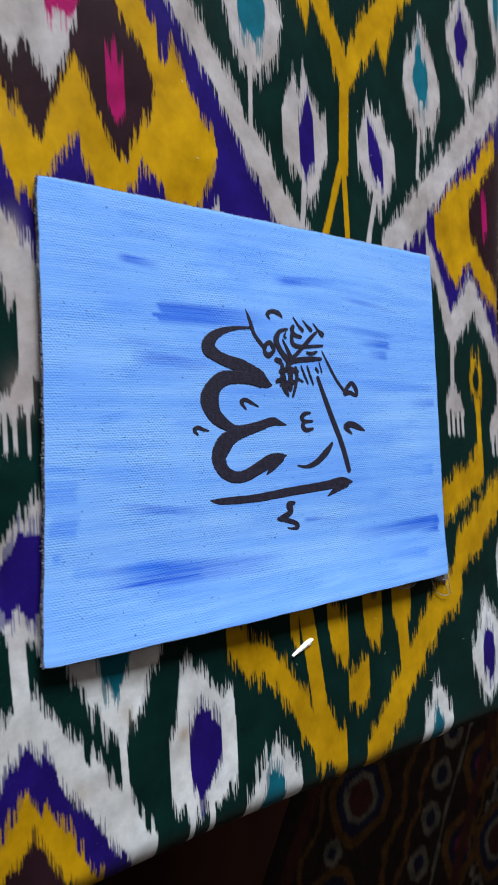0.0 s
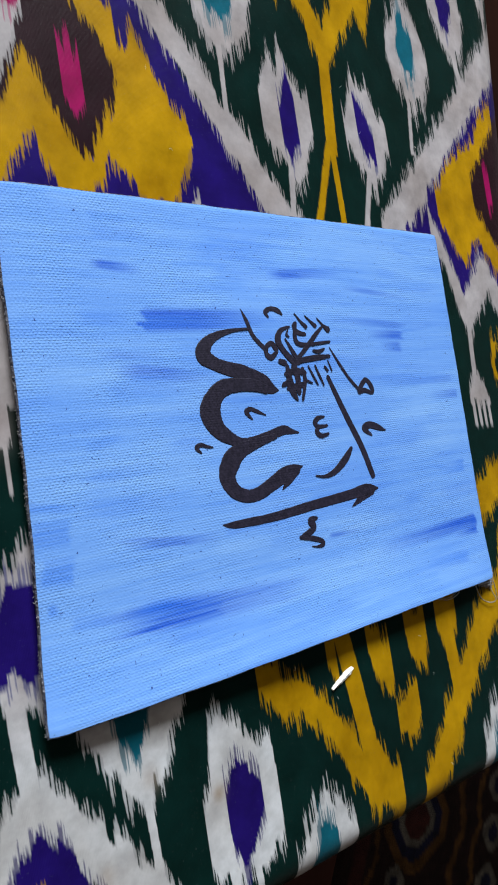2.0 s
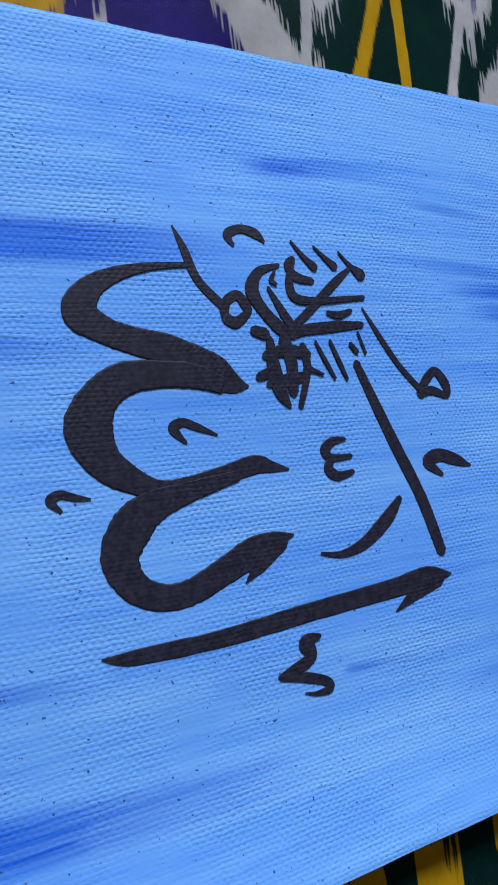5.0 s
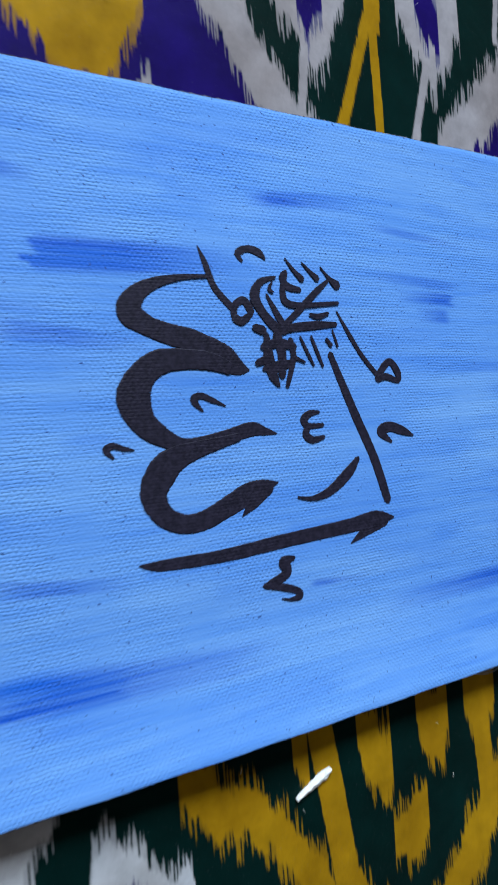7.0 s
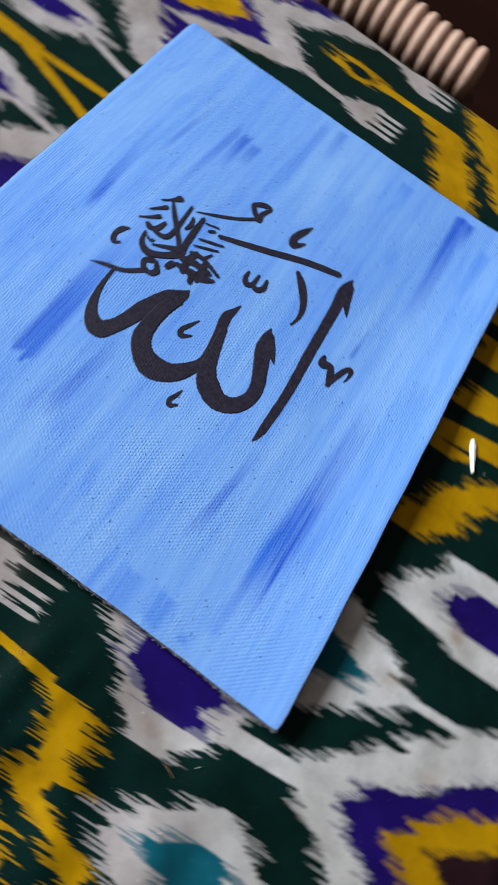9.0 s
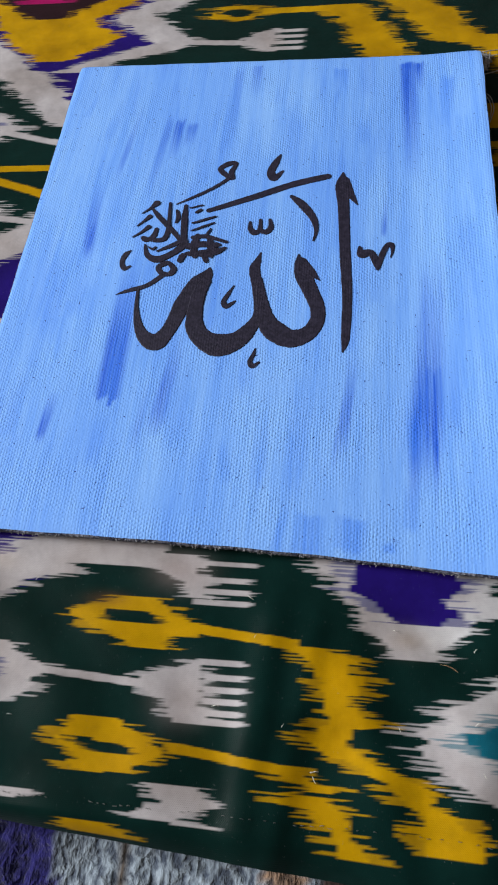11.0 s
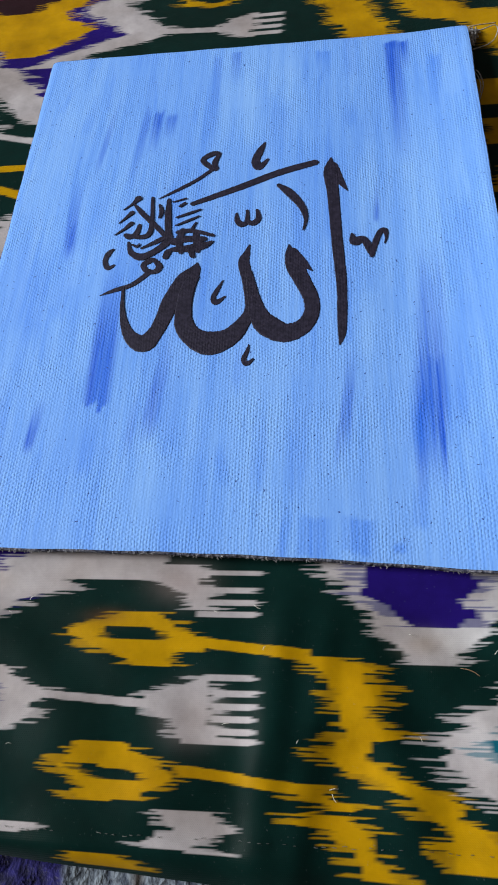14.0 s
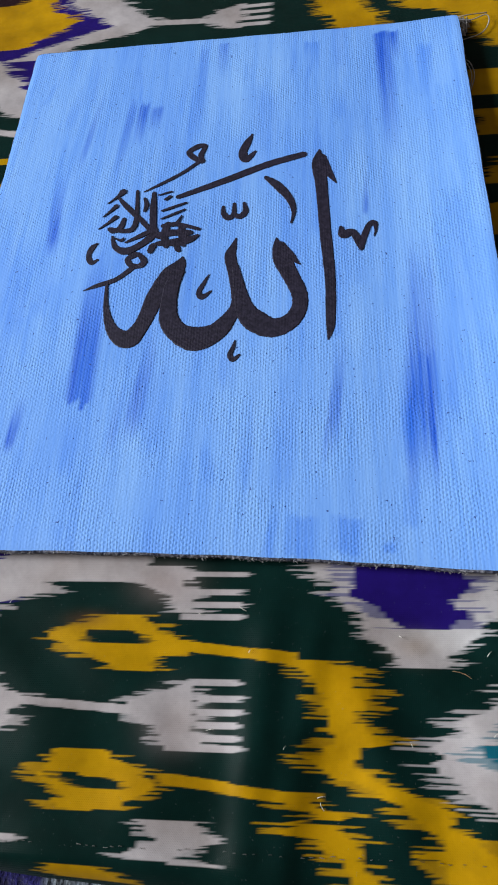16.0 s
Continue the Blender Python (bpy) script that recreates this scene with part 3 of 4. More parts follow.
dye(WHITE_D, (-21, 19, 21), (-17.5, 15.3, 17.6), (-16, 13.7, 15.6), (-14.7, 11.8, 14), (-14, 11.2, 13.1), (-13.3, 11.7, 14), (-12.5, 12.9, 15.5), (-11, 14.9, 17.7), (-9.8, 16.6, 19.4), (-8.3, 18.9, 21.2))
dye(PURPLE, (-21, 21, 24), (-17.5, 17.6, 20.2), (-16, 15.6, 18), (-14.7, 13.9, 15.9), (-14, 13.0, 15.2), (-13.3, 13.9, 16), (-12.2, 15.8, 18.2), (-11, 17.7, 20), (-9.8, 19.4, 22), (-8.6, 21.2, 24))
dye(YELLOW, (-17.5, 20.2, 22.2), (-16.2, 18, 20), (-14.7, 15.9, 17.8), (-14, 15.0, 17.0), (-13.3, 15.9, 17.9), (-11.6, 18.8, 20.8), (-10.4, 20.8, 23))
dye(MAROON, (-17.5, 22.2, 25), (-16.2, 20, 25), (-14.7, 17.8, 25), (-14, 16.9, 25), (-13.3, 17.9, 25), (-11.6, 20.8, 25), (-10.4, 23, 25))
almond(WHITE_D, 6.7, 12.8, -18.1, 2.0, 1.5)
almond(TEAL, 8.2, 11.2, -18.15, 0.85, 2.4)
dye(WHITE_D, (-14.49, -0.83, -0.22), (-13.97, -1.23, -0.26), (-13.54, -2.18, -0.56), (-13.28, -6.69, -0.58), (-13.05, -6.74, -0.6), fray=0.3)
dye(WHITE_D, (-13.39, -0.5, 1.1), (-13.3, -0.5, 1.35), (-13.21, -0.5, 1.1), fray=0.12)
dye(WHITE_D, (-13.94, -0.5, 1.1), (-13.85, -0.5, 1.35), (-13.76, -0.5, 1.1), fray=0.12)
dye(WHITE_D, (-14.34, -0.5, 1.1), (-14.25, -0.5, 1.35), (-14.16, -0.5, 1.1), fray=0.12)
dye(WHITE_D, (-14.71, -0.5, 1.1), (-14.62, -0.5, 1.35), (-14.53, -0.5, 1.1), fray=0.12)
dye(YELLOW, (-16.2, -2.81, -1.5), (-15.93, -3.55, -1.13), (-15.68, -3.85, -0.64), (-15.44, -4.33, -0.41), (-15.28, -4.72, -0.85), (-15.11, -4.75, -0.95), (-14.91, -4.15, -1.23), (-14.78, -3.64, -1.51), (-14.57, -3.04, -1.88), fray=0.42)
stem(YELLOW, -0.6, 2.8, -15.45, -15.78, 0.15)
dye(GREEN, (-15.44, -3.09, -2.05), (-15.23, -3.57, -1.81), (-15.05, -3.42, -2.27), fray=0.3)
dye(YELLOW, (-20.97, 6.77, 8.07), (-20.61, 6.8, 8.04), (-20.44, 6.68, 7.86), (-20.21, 6.56, 7.54), (-20.02, 6.08, 6.86), (-19.79, 5.96, 6.88), (-19.54, 5.69, 6.91), (-19.37, 5.33, 6.35), (-19.22, 4.75, 5.78), (-19.08, 4.32, 5.2), (-18.9, 4.1, 4.77), (-18.56, 3.95, 4.78), (-18.29, 3.35, 4.64), (-18.04, 3.58, 4.73), (-17.94, 3.66, 5.42), (-17.84, 3.66, 5.34), (-17.77, 3.58, 4.74), (-17.52, 3.66, 4.67), (-17.18, 3.59, 4.76), (-16.92, 3.67, 4.69), (-16.71, 3.75, 4.7), (-16.4, 3.6, 4.71), (-16.18, 3.2, 4.72), (-16.04, 2.79, 4.09), (-15.81, 2.3, 3.93), fray=0.42)
dye(YELLOW, (-20.58, 6.39, 7.98), (-20.49, 5.9, 7.99), (-20.42, 5.91, 7.93), fray=0.3)
dye(WHITE_D, (-18.2, -9, -7.0), (-17.7, -9, -5.8), (-17.2, -9, -4.9), (-16.7, -9, -6.1), (-16.3, -9, -7.0))
dye(PURPLE, (-17.75, -9, -7.8), (-17.25, -9, -6.7), (-16.8, -9, -7.5), fray=0.35)
stem(WHITE_D, -5.3, -1.5, -17.1, -17.3, 0.11)
dye(WHITE_D, (-18.2, -0.83, 0.05), (-17.74, -1.28, 0.02), (-17.44, -1.64, -0), (-17.23, -2, -0.02), (-16.84, -1.38, -0.05), (-16.45, -0.32, -0.07), fray=0.36)
dye(WHITE_D, (-16.58, -0.23, 1.09), (-16.48, -0.24, 1.33), (-16.39, -0.24, 1.08), fray=0.12)
dye(WHITE_D, (-17.02, -0.03, 1.11), (-16.92, -0.04, 1.35), (-16.84, -0.04, 1.1), fray=0.12)
dye(WHITE_D, (-17.38, -0, 1.13), (-17.28, -0.01, 1.37), (-17.2, -0.02, 1.12), fray=0.12)
dye(WHITE_D, (-17.71, 0.02, 1.14), (-17.62, 0.01, 1.38), (-17.53, 0.01, 1.14), fray=0.12)
dye(WHITE_D, (-18.06, 0.05, 1.16), (-17.97, 0.04, 1.39), (-17.88, 0.03, 1.15), fray=0.12)
dye(WHITE_D, (-18.32, -0.81, 1.17), (-18.23, -0.82, 1.4), (-18.14, -0.83, 1.16), fray=0.12)
dye(YELLOW, (-19.89, -3.18, -2.63), (-19.72, -3.53, -1.86), (-19.54, -3.72, -1.73), (-19.37, -3.83, -1.04), (-19.2, -4.1, -0.66), (-19.02, -4.38, -0.99), (-18.9, -4.49, -1.41), (-18.76, -4.27, -2.06), (-18.62, -3.88, -2.49), (-18.35, -3.93, -2.85), fray=0.42)
stem(YELLOW, -0.8, 2.6, -19.0, -19.35, 0.13)
dye(GREEN, (-19.33, -3.11, -2.15), (-19.22, -3.69, -2.09), (-19.08, -3.47, -2.18), (-18.95, -3.74, -3.01), fray=0.3)
dye(YELLOW, (-21.14, 4.11, 5.1), (-20.94, 3.98, 4.69), (-20.64, 3.77, 4.41), (-20.4, 3.63, 4.28), (-20.23, 3.63, 4.43), (-20.11, 2.38, 4), (-20.02, 2.38, 3.85), (-19.85, 3.34, 4), (-19.73, 2.97, 3.86), (-19.54, 2.44, 3.19), (-19.33, 2.21, 3.12), (-19.19, 1.45, 2.59), fray=0.42)
dye(GREEN, (-19.93, 3.12, 4), (-19.86, 3.19, 4.15), (-19.82, 3.19, 4), fray=0.2)
dye(WHITE_D, (-20.96, -0.41, 0.85), (-20.86, -0.72, 0.18), (-20.8, -1.57, -0.43), (-20.62, -1.13, -0.07), (-20.46, -0.91, 0.82), (-20.37, -1.08, 0.67), (-20.23, -1.17, 0.05), (-20.01, -1.58, 0.19), fray=0.36)
dye(YELLOW, (-21.36, -3.41, -1.66), (-21.24, -3.89, -2.06), (-21.1, -3.92, -2.69), fray=0.35)
dye(WHITE_D, (-20.75, -8, -5.1), (-20.5, -8, -4.6), fray=0.3)
# the white threads are pinkish grey, turning plain white on the side towards the carpet
greyed = np.clip((11.5 - U[None] + 1.2 * np.sin(0.9 * V[:, None]) + 0.8 * np.sin(2.1 * V[:, None] + 0.7 * U[None])) / 4.5, 0, 1)
greyed = greyed * np.clip((dyed[..., 2] - 0.2) / 0.25, 0, 1) * (dyed[..., 1] > 0.2)
dyed *= 1 - greyed[..., None] * np.array((0.31, 0.375, 0.385), np.float32)

# a rusty stain by the spoon
def spot(x, v, rx, rv, colour, strength):
    global dyed
    soak = np.exp(-(((U[None] - x) / rx) ** 2 + ((V[:, None] - v) / rv) ** 2))[..., None] * strength
    dyed = dyed * (1 - soak) + np.array(colour) * soak


spot(-3.5, -14.75, 0.7, 0.25, (0.10, 0.045, 0.02), 0.5)
spot(6.3, -15.35, 0.6, 0.35, (0.24, 0.19, 0.16), 0.6)
spot(-1.2, -13.6, 0.9, 0.6, (0.22, 0.17, 0.17), 0.45)
spot(-0.7, -17.6, 0.7, 0.7, (0.23, 0.19, 0.20), 0.4)
spot(14.7, -6.7, 0.35, 0.3, (0.30, 0.21, 0.12), 0.6)
spot(12.9, -9.6, 0.5, 0.4, (0.36, 0.30, 0.26), 0.5)
spot(-7.6, -13.6, 0.8, 0.4, (0.36, 0.31, 0.29), 0.5)
spot(15.6, -11.8, 0.4, 0.3, (0.36, 0.31, 0.27), 0.5)
spot(-0.4, -17.5, 0.7, 0.5, (0.36, 0.32, 0.32), 0.4)


def fold(s, edge, radius):
    """Where a sheet of length s lies when it turns down over a rounded edge: along, and below."""
    start = edge - radius
    a = np.clip((s - start) / radius, 0, math.pi / 2)
    rest = np.clip(s - start - radius * math.pi / 2, 0, None)
    return np.where(s > start, start + radius * np.sin(a), s), np.where(s > start, radius * (1 - np.cos(a)) + rest, 0)


def ripples(x, y):
    """Slack in the cloth before the picture, in cm."""
    z = 0.05 * np.sin(0.55 * x + 0.8 * np.sin(0.31 * y)) * np.sin(0.4 * y + 0.6)
    front = 1 / (1 + np.exp((y + 14.6) / 0.7))
    z = z + front * 0.07 * np.sin(1.5 * x + 1.4 * np.sin(0.8 * y)) * np.sin(1.0 * y + 0.5 * x)
    z = z + front * (0.22 * np.exp(-((x - 1.9 - 0.10 * (y + 17)) / 0.65) ** 2) + 0.14 * np.exp(-((x - 4.9 + 0.25 * (y + 17)) / 0.7) ** 2) + 0.16 * np.exp(-((x - 3.1 - 0.15 * (y + 17)) / 0.5) ** 2) + 0.15 * np.exp(-((x - 8.6 - 0.2 * (y + 17)) / 0.9) ** 2))
    under = np.exp(-((np.maximum(np.abs(x) - 10, 0) / 1.2) ** 2 + (np.maximum(np.abs(y) - 12.8, 0) / 1.2) ** 2))
    return z * (1 - under)


uu, vv = np.meshgrid(U, V)
fx, dropx = fold(uu, EDGE_X * 100 + 0.045 * np.maximum(vv + 5, 0), 1.6)
slack = 1 / (1 + np.exp((uu + 8) / 1.5))      # the far side hangs looser towards the window
fy, dropy = fold(vv, EDGE_Y * 100 + 0.11 * np.maximum(-7 - uu, 0) + 2.5 * slack, 1.7 + 3.5 * slack)
fy = fy - 0.06 * (uu + 5) * np.clip((-20.75 - vv) / 0.7, 0, 1) ** 1.5
down = np.hypot(dropx, dropy)
nearedge = np.clip((-20.9 - vv) / 0.55, 0, 1) ** 2 * 0.55
place = np.stack([fx, fy, -down - nearedge + ripples(fx, fy) * np.exp(-down)], -1) * 0.01
place[..., 2] += TOP
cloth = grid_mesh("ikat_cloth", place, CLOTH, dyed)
tagged(cloth, "green satin ikat cloth with white, yellow and purple figures", "cloth")

# ---- plush blanket before the bench ----
bx, by = np.arange(-44.0, 34.0, 0.3), np.arange(-75.0, -20.2, 0.3)
gx, gy = np.meshgrid(bx, by)
pile = np.empty((*gx.shape, 3))
pile[:] = (0.30, 0.36, 0.43)


def patch(colour, mask):
    pile[mask] = colour


wob = 0.6 * np.sin(1.3 * gx) + 0.5 * np.sin(0.9 * gy + gx)
patch((0.016, 0.014, 0.14), gx - 0.1 * (gy + 22) + 0.3 * wob < -4.2)
patch((0.42, 0.012, 0.030), np.hypot(gx - 8.6, (gy + 25.2) * 1.1) + 0.3 * wob < 3.9)
patch((0.36, 0.33, 0.34), np.hypot(gx - 7.0, (gy + 22.55) * 3.0) < 1.2)
patch((0.10, 0.075, 0.06), np.abs(gx + 2.25 - 0.05 * (gy + 22)) < 0.16)
patch((0.09, 0.05, 0.045), np.abs(gx - 4.3 - 0.8 * (gy + 22.3)) < 0.4)
patch((0.42, 0.27, 0.19), np.hypot(gx - 2.75, (gy + 22.2) * 1.4) < 0.65)
rngb = np.random.default_rng(3)
bz = 0.12 * rngb.normal(size=gx.shape) - 2.3 - 0.35 * np.sin(gx * 0.4) * np.sin(gy * 0.33)
pile *= 0.68
blanket = grid_mesh("plush_blanket", np.stack([gx, gy, bz + TOP * 100], -1) * 0.01, PLUSH, pile)
tagged(blanket, "grey-blue plush blanket with red and navy patches on a low divan", "blanket")
divan = tagged(mesh_object("divan", box(bmesh.new(), -0.44, 0.34, -0.75, NEAR_Y - 0.006, 0.0, TOP - 0.031, 0.01), WOOD), "low dark wooden divan under the plush blanket", "divan")

# ---- ribbed roll beyond the bench ----
roll = tagged(new("ribbed_roll"), "pinkish brown ribbed fabric roll behind the bench", "fabric roll")
bm = bmesh.new()
for v in bmesh.ops.create_uvsphere(bm, u_segments=14, v_segments=10, radius=1.0)["verts"]:
    v.co = Vector((v.co.x * 0.0078, v.co.y * 0.022, v.co.z * 0.020))
rib = smooth(part("rib", bm, RIBBED, roll))
rib.location = (-0.19, 0.335, 0.338)
for k in range(1, 21):
    twin = new("rib", rib.data)
    twin.parent, twin.location = roll, (-0.19 + k * 0.0108, 0.335 + 0.001 * math.sin(k), 0.338)
stand = tagged(mesh_object("low_stand", box(bmesh.new(), -0.20, 0.04, 0.316, 0.354, 0.0, 0.3185, 0.003), WOOD), "narrow dark wooden stand under the ribbed roll", "stand")

# ---- the painting ----
painting = tagged(new("painting"), "sky-blue canvas board with black calligraphy lying on the cloth", "painting")
HW, HH = 10.0, 12.55


def bulge(x, y):
    """How far the board bows up, in cm."""
    return 0.17 * np.exp(-(((x + 4.6) / 3.8) ** 2 + ((y + 0.3) / 5.0) ** 2))


def warp(x, y):
    """The board's true outline and its slight bend, in cm."""
    k = np.clip((x + 10) / 20, 0, 1)
    low, high = np.clip(-y / 12.5, 0, 1), np.clip(y / 12.5, 0, 1)
    dy = -0.75 * k ** 3 * low ** 2 * 1.0 + 0.20 * k * high - 0.05 * np.sin(math.pi * k) * low - 0.10 * low ** 2
    dx = k ** 2 * (0.12 * high ** 2 - 0.10 * low ** 2)
    near = np.clip((-y - 11.6) / 1.2, 0, 1) ** 2
    dz = bulge(x, y) - 0.05 * near + 0.52 * np.clip((k - 0.78) / 0.22, 0, 1) ** 2 * (0.35 + 0.65 * np.clip(1 - np.abs(y + 1) / 13.5, 0, 1) ** 0.35) - 0.08 * k ** 2 * low ** 4
    ox, oy = np.abs(x), np.abs(y)
    corner = (np.clip((ox - 9.35) / 0.65, 0, 1) * np.clip((oy - 11.9) / 0.65, 0, 1)) ** 1.5
    dx = dx - np.sign(x) * 0.06 * corner + 0.012 * np.sin(1.9 * y + 0.7 * x) * (ox / 10) ** 4
    dy = dy - np.sign(y) * 0.06 * corner + 0.012 * np.sin(2.3 * x + 0.5 * y) * (oy / 12.5) ** 4
    dz = dz - 0.03 * np.clip((ox - 9.75) / 0.25, 0, 1) ** 2 - 0.03 * np.clip((oy - 12.3) / 0.25, 0, 1) ** 2
    return x + dx, y + dy, dz


px, py = np.arange(-HW, HW + 0.01, 0.08), np.arange(-HH, HH + 0.01, 0.12)
qx, qy = np.meshgrid(px, py)
pig = np.zeros((*qx.shape, 3))
rngp = np.random.default_rng(11)
bristle = np.repeat(rngp.uniform(0.45, 1.0, len(px) // 2 + 1), 2)[: len(px)]


def brush(x0, y0, x1, y1, wide, strength, head=0.15, tail=0.5, channel=0, bend=0.0):
    """A dry brush mark that begins at (x0, y0), runs to (x1, y1) and thins out."""
    d = np.array([x1 - x0, y1 - y0])
    length = np.hypot(*d)
    d /= length
    s = ((qx - x0) * d[0] + (qy - y0) * d[1]) / length
    o = (qx - x0) * d[1] - (qy - y0) * d[0] - bend * np.sin(math.pi * np.clip(s, 0, 1))
    s2 = s + 0.05 * (bristle[None] - 0.7) * 3
    along = np.clip(s2 / head, 0, 1) * np.clip((1 - s2) / tail, 0, 1)
    across = np.clip((wide / 2 - np.abs(o)) / (0.24 * wide), 0, 1)
    pig[..., channel] = np.maximum(pig[..., channel], strength * along * across * (0.55 + 0.45 * bristle[None]))


brush(6.85, -10.6, 7.45, -0.2, 1.3, 1.0, 0.3, 0.7)
brush(7.15, -10.2, 7.25, -3.6, 0.7, 1.0, 0.3, 0.7)
brush(6.5, -9.6, 6.7, -5.5, 1.2, 0.5, 0.3, 0.6, 1)
brush(7.8, -9.0, 8.0, -4.0, 0.9, 0.55, 0.3, 0.6, 1)
brush(6.6, 11.75, 6.75, 3.6, 0.9, 0.85, 0.02, 0.8)
brush(6.75, 11.85, 6.8, 9.6, 1.3, 1.0, 0.015, 0.9)
brush(6.55, 11.9, 7.5, 11.6, 0.35, 0.9, 0.05, 0.5)
brush(-4.85, -7.4, -4.85, -0.8, 1.15, 0.9, 0.015, 0.6)
brush(-4.75, -7.35, -4.8, -2.0, 0.7, 0.5, 0.02, 0.7, 1)
brush(-7.9, -5.2, -8.0, 0.4, 0.9, 0.5, 0.3, 0.5, 1)
brush(-2.9, -8.7, -2.3, -4.3, 0.7, 0.55, 0.25, 0.5)
brush(-2.5, -8.9, -2.1, -5.2, 0.6, 0.5, 0.25, 0.5, 1)
brush(3.85, -9.6, 4.5, -4.9, 0.5, 0.6, 0.3, 0.5)
brush(-4.1, 8.3, -4.15, 5.4, 0.6, 0.75, 0.1, 0.7)
brush(-1.75, 4.2, -1.6, 11.9, 0.8, 0.4, 0.3, 0.4, 1)
brush(0.3, -7.0, 0.45, -4.4, 0.7, 0.35, 0.3, 0.5, 1)
brush(-3.45, 8.1, -3.5, 6.3, 0.65, 0.7, 0.15, 0.7)
brush(-4.6, 8.6, -4.9, 3.2, 0.5, 0.45, 0.15, 0.7)
brush(-7.0, -0.6, -7.3, 4.2, 0.6, 0.75, 0.2, 0.7)
brush(-6.6, 4.0, -6.1, 9.5, 0.35, 0.45, 0.3, 0.6)
brush(-0.7, 12.2, -0.7, 9.6, 0.6, 0.5, 0.02, 0.8)
brush(-1.6, 12.1, -1.5, 6.8, 0.5, 0.3, 0.05, 0.8)
brush(3.4, 11.7, 3.5, 9.6, 0.9, 0.55, 0.05, 0.8, 1)
brush(8.4, 10.8, 8.3, 6.8, 0.8, 0.5, 0.1, 0.8, 1)
brush(4.15, -9.0, 4.3, -5.0, 0.4, 0.55, 0.3, 0.5)
brush(-7.1, -9.2, -6.9, -6.9, 0.5, 0.7, 0.2, 0.6)
brush(5.5, 0.9, 5.6, 3.4, 0.25, 0.7, 0.1, 0.7)
brush(-2.7, -8.8, -2.4, -5.4, 0.4, 0.55, 0.3, 0.6)
brush(-3.5, -9.6, -3.3, -6.5, 0.4, 0.4, 0.3, 0.6)
brush(3.0, -12.6, 3.1, -11.2, 1.2, 0.55, 0.1, 0.1, 1)
brush(4.4, -12.4, 4.5, -11.2, 1.2, 0.6, 0.1, 0.1, 1)
brush(1.9, -12.9, 2.3, -10.8, 0.4, 0.5, 0.2, 0.4, 1)
brush(5.75, -12.3, 5.7, -11.9, 0.5, 0.6, 0.3, 0.3, 1)
brush(2.4, -11.0, 2.6, -5.8, 0.9, 0.35, 0.2, 0.5, 1)
brush(-4.9, -10.2, -4.9, -7.8, 0.7, 0.4, 0.2, 0.5, 1)
brush(-8.6, -4.0, -8.9, 3.0, 1.2, 0.3, 0.2, 0.5, 1)
brush(1.5, 9.0, 1.4, 3.0, 1.4, 0.3, 0.2, 0.5, 1)
brush(8.8, 2.0, 8.9, -3.6, 0.8, 0.35, 0.2, 0.5, 1)

# thin overlapping dry passes of lighter and darker blue, all along the board
for k in range(120):
    x, y, run = rngp.uniform(-9.6, 9.6), rngp.uniform(-12.0, 9.5), rngp.uniform(1.5, 6.5)
    brush(x, y, x + rngp.normal(0, 0.25), y + run, rngp.uniform(0.2, 1.0), rngp.uniform(0.12, 0.36), rngp.uniform(0.03, 0.3), rngp.uniform(0.3, 0.7), 2 if k % 5 < 3 else 1)

wx, wyy, wz2 = warp(qx, qy)
face = np.stack([wx, wyy, wz2 + FACE * 100], -1) * 0.01
front = grid_mesh("painted_canvas", face, PAINT, pig, "pigment")
front.parent = painting
front["label"] = "painted canvas face, light blue with ultramarine streaks"

# board under the canvas: its side follows the outline of the face, the cut canvas frayed along it
rim = np.concatenate([np.stack([px, np.full_like(px, -HH)], -1), np.stack([np.full_like(py, HW), py], -1), np.stack([px[::-1], np.full_like(px, HH)], -1), np.stack([np.full_like(py, -HW), py[::-1]], -1)])
bm = bmesh.new()
levels = []
for dz, out in ((0.0, 0.0), (-0.06, 0.05), (-0.16, 0.05), (-0.38, 0.0)):
    ring = []
    for x, y in rim:
        ax, ay, az = warp(np.float64(x), np.float64(y))
        o = out + rngp.uniform(-0.018, 0.018) * (out > 0)
        ring.append(bm.verts.new(((ax + o * np.sign(x) * (abs(x) > HW - 0.01)) * 0.01, (ay + o * np.sign(y) * (abs(y) > HH - 0.1)) * 0.01, FACE + (az + dz) * 0.01)))
    levels.append(ring)
for r, s in zip(levels, levels[1:]):
    for k in range(len(r)):
        bm.faces.new((s[k], s[(k + 1) % len(r)], r[(k + 1) % len(r)], r[k]))
bm.faces.new(levels[-1][::-1])
bmesh.ops.recalc_face_normals(bm, faces=bm.faces)
part("board", bm, RAW, painting, "raw frayed canvas edge over grey board")

bm = bmesh.new()
for k in range(190):
    x = rngp.uniform(-HW, HW)
    ax, ay, az = warp(np.float64(x), np.float64(-HH))
    a = Vector((ax * 0.01, ay * 0.01 - 0.0003, FACE + az * 0.01 - 0.0003 - rngp.uniform(0, 0.0016)))
    b = a + Vector((rngp.normal(0, 0.0006), -rngp.uniform(0.0002, 0.0010), rngp.uniform(-0.0006, 0.0004)))
    tube(bm, [a, (a + b) / 2 + Vector((0, 0, 0.0001)), b], 0.00011, 4)
tagged(part("frayed_edge", bm, THREAD, painting, "whitish frayed cotton fibres along the cut edge"), kind="stuff")


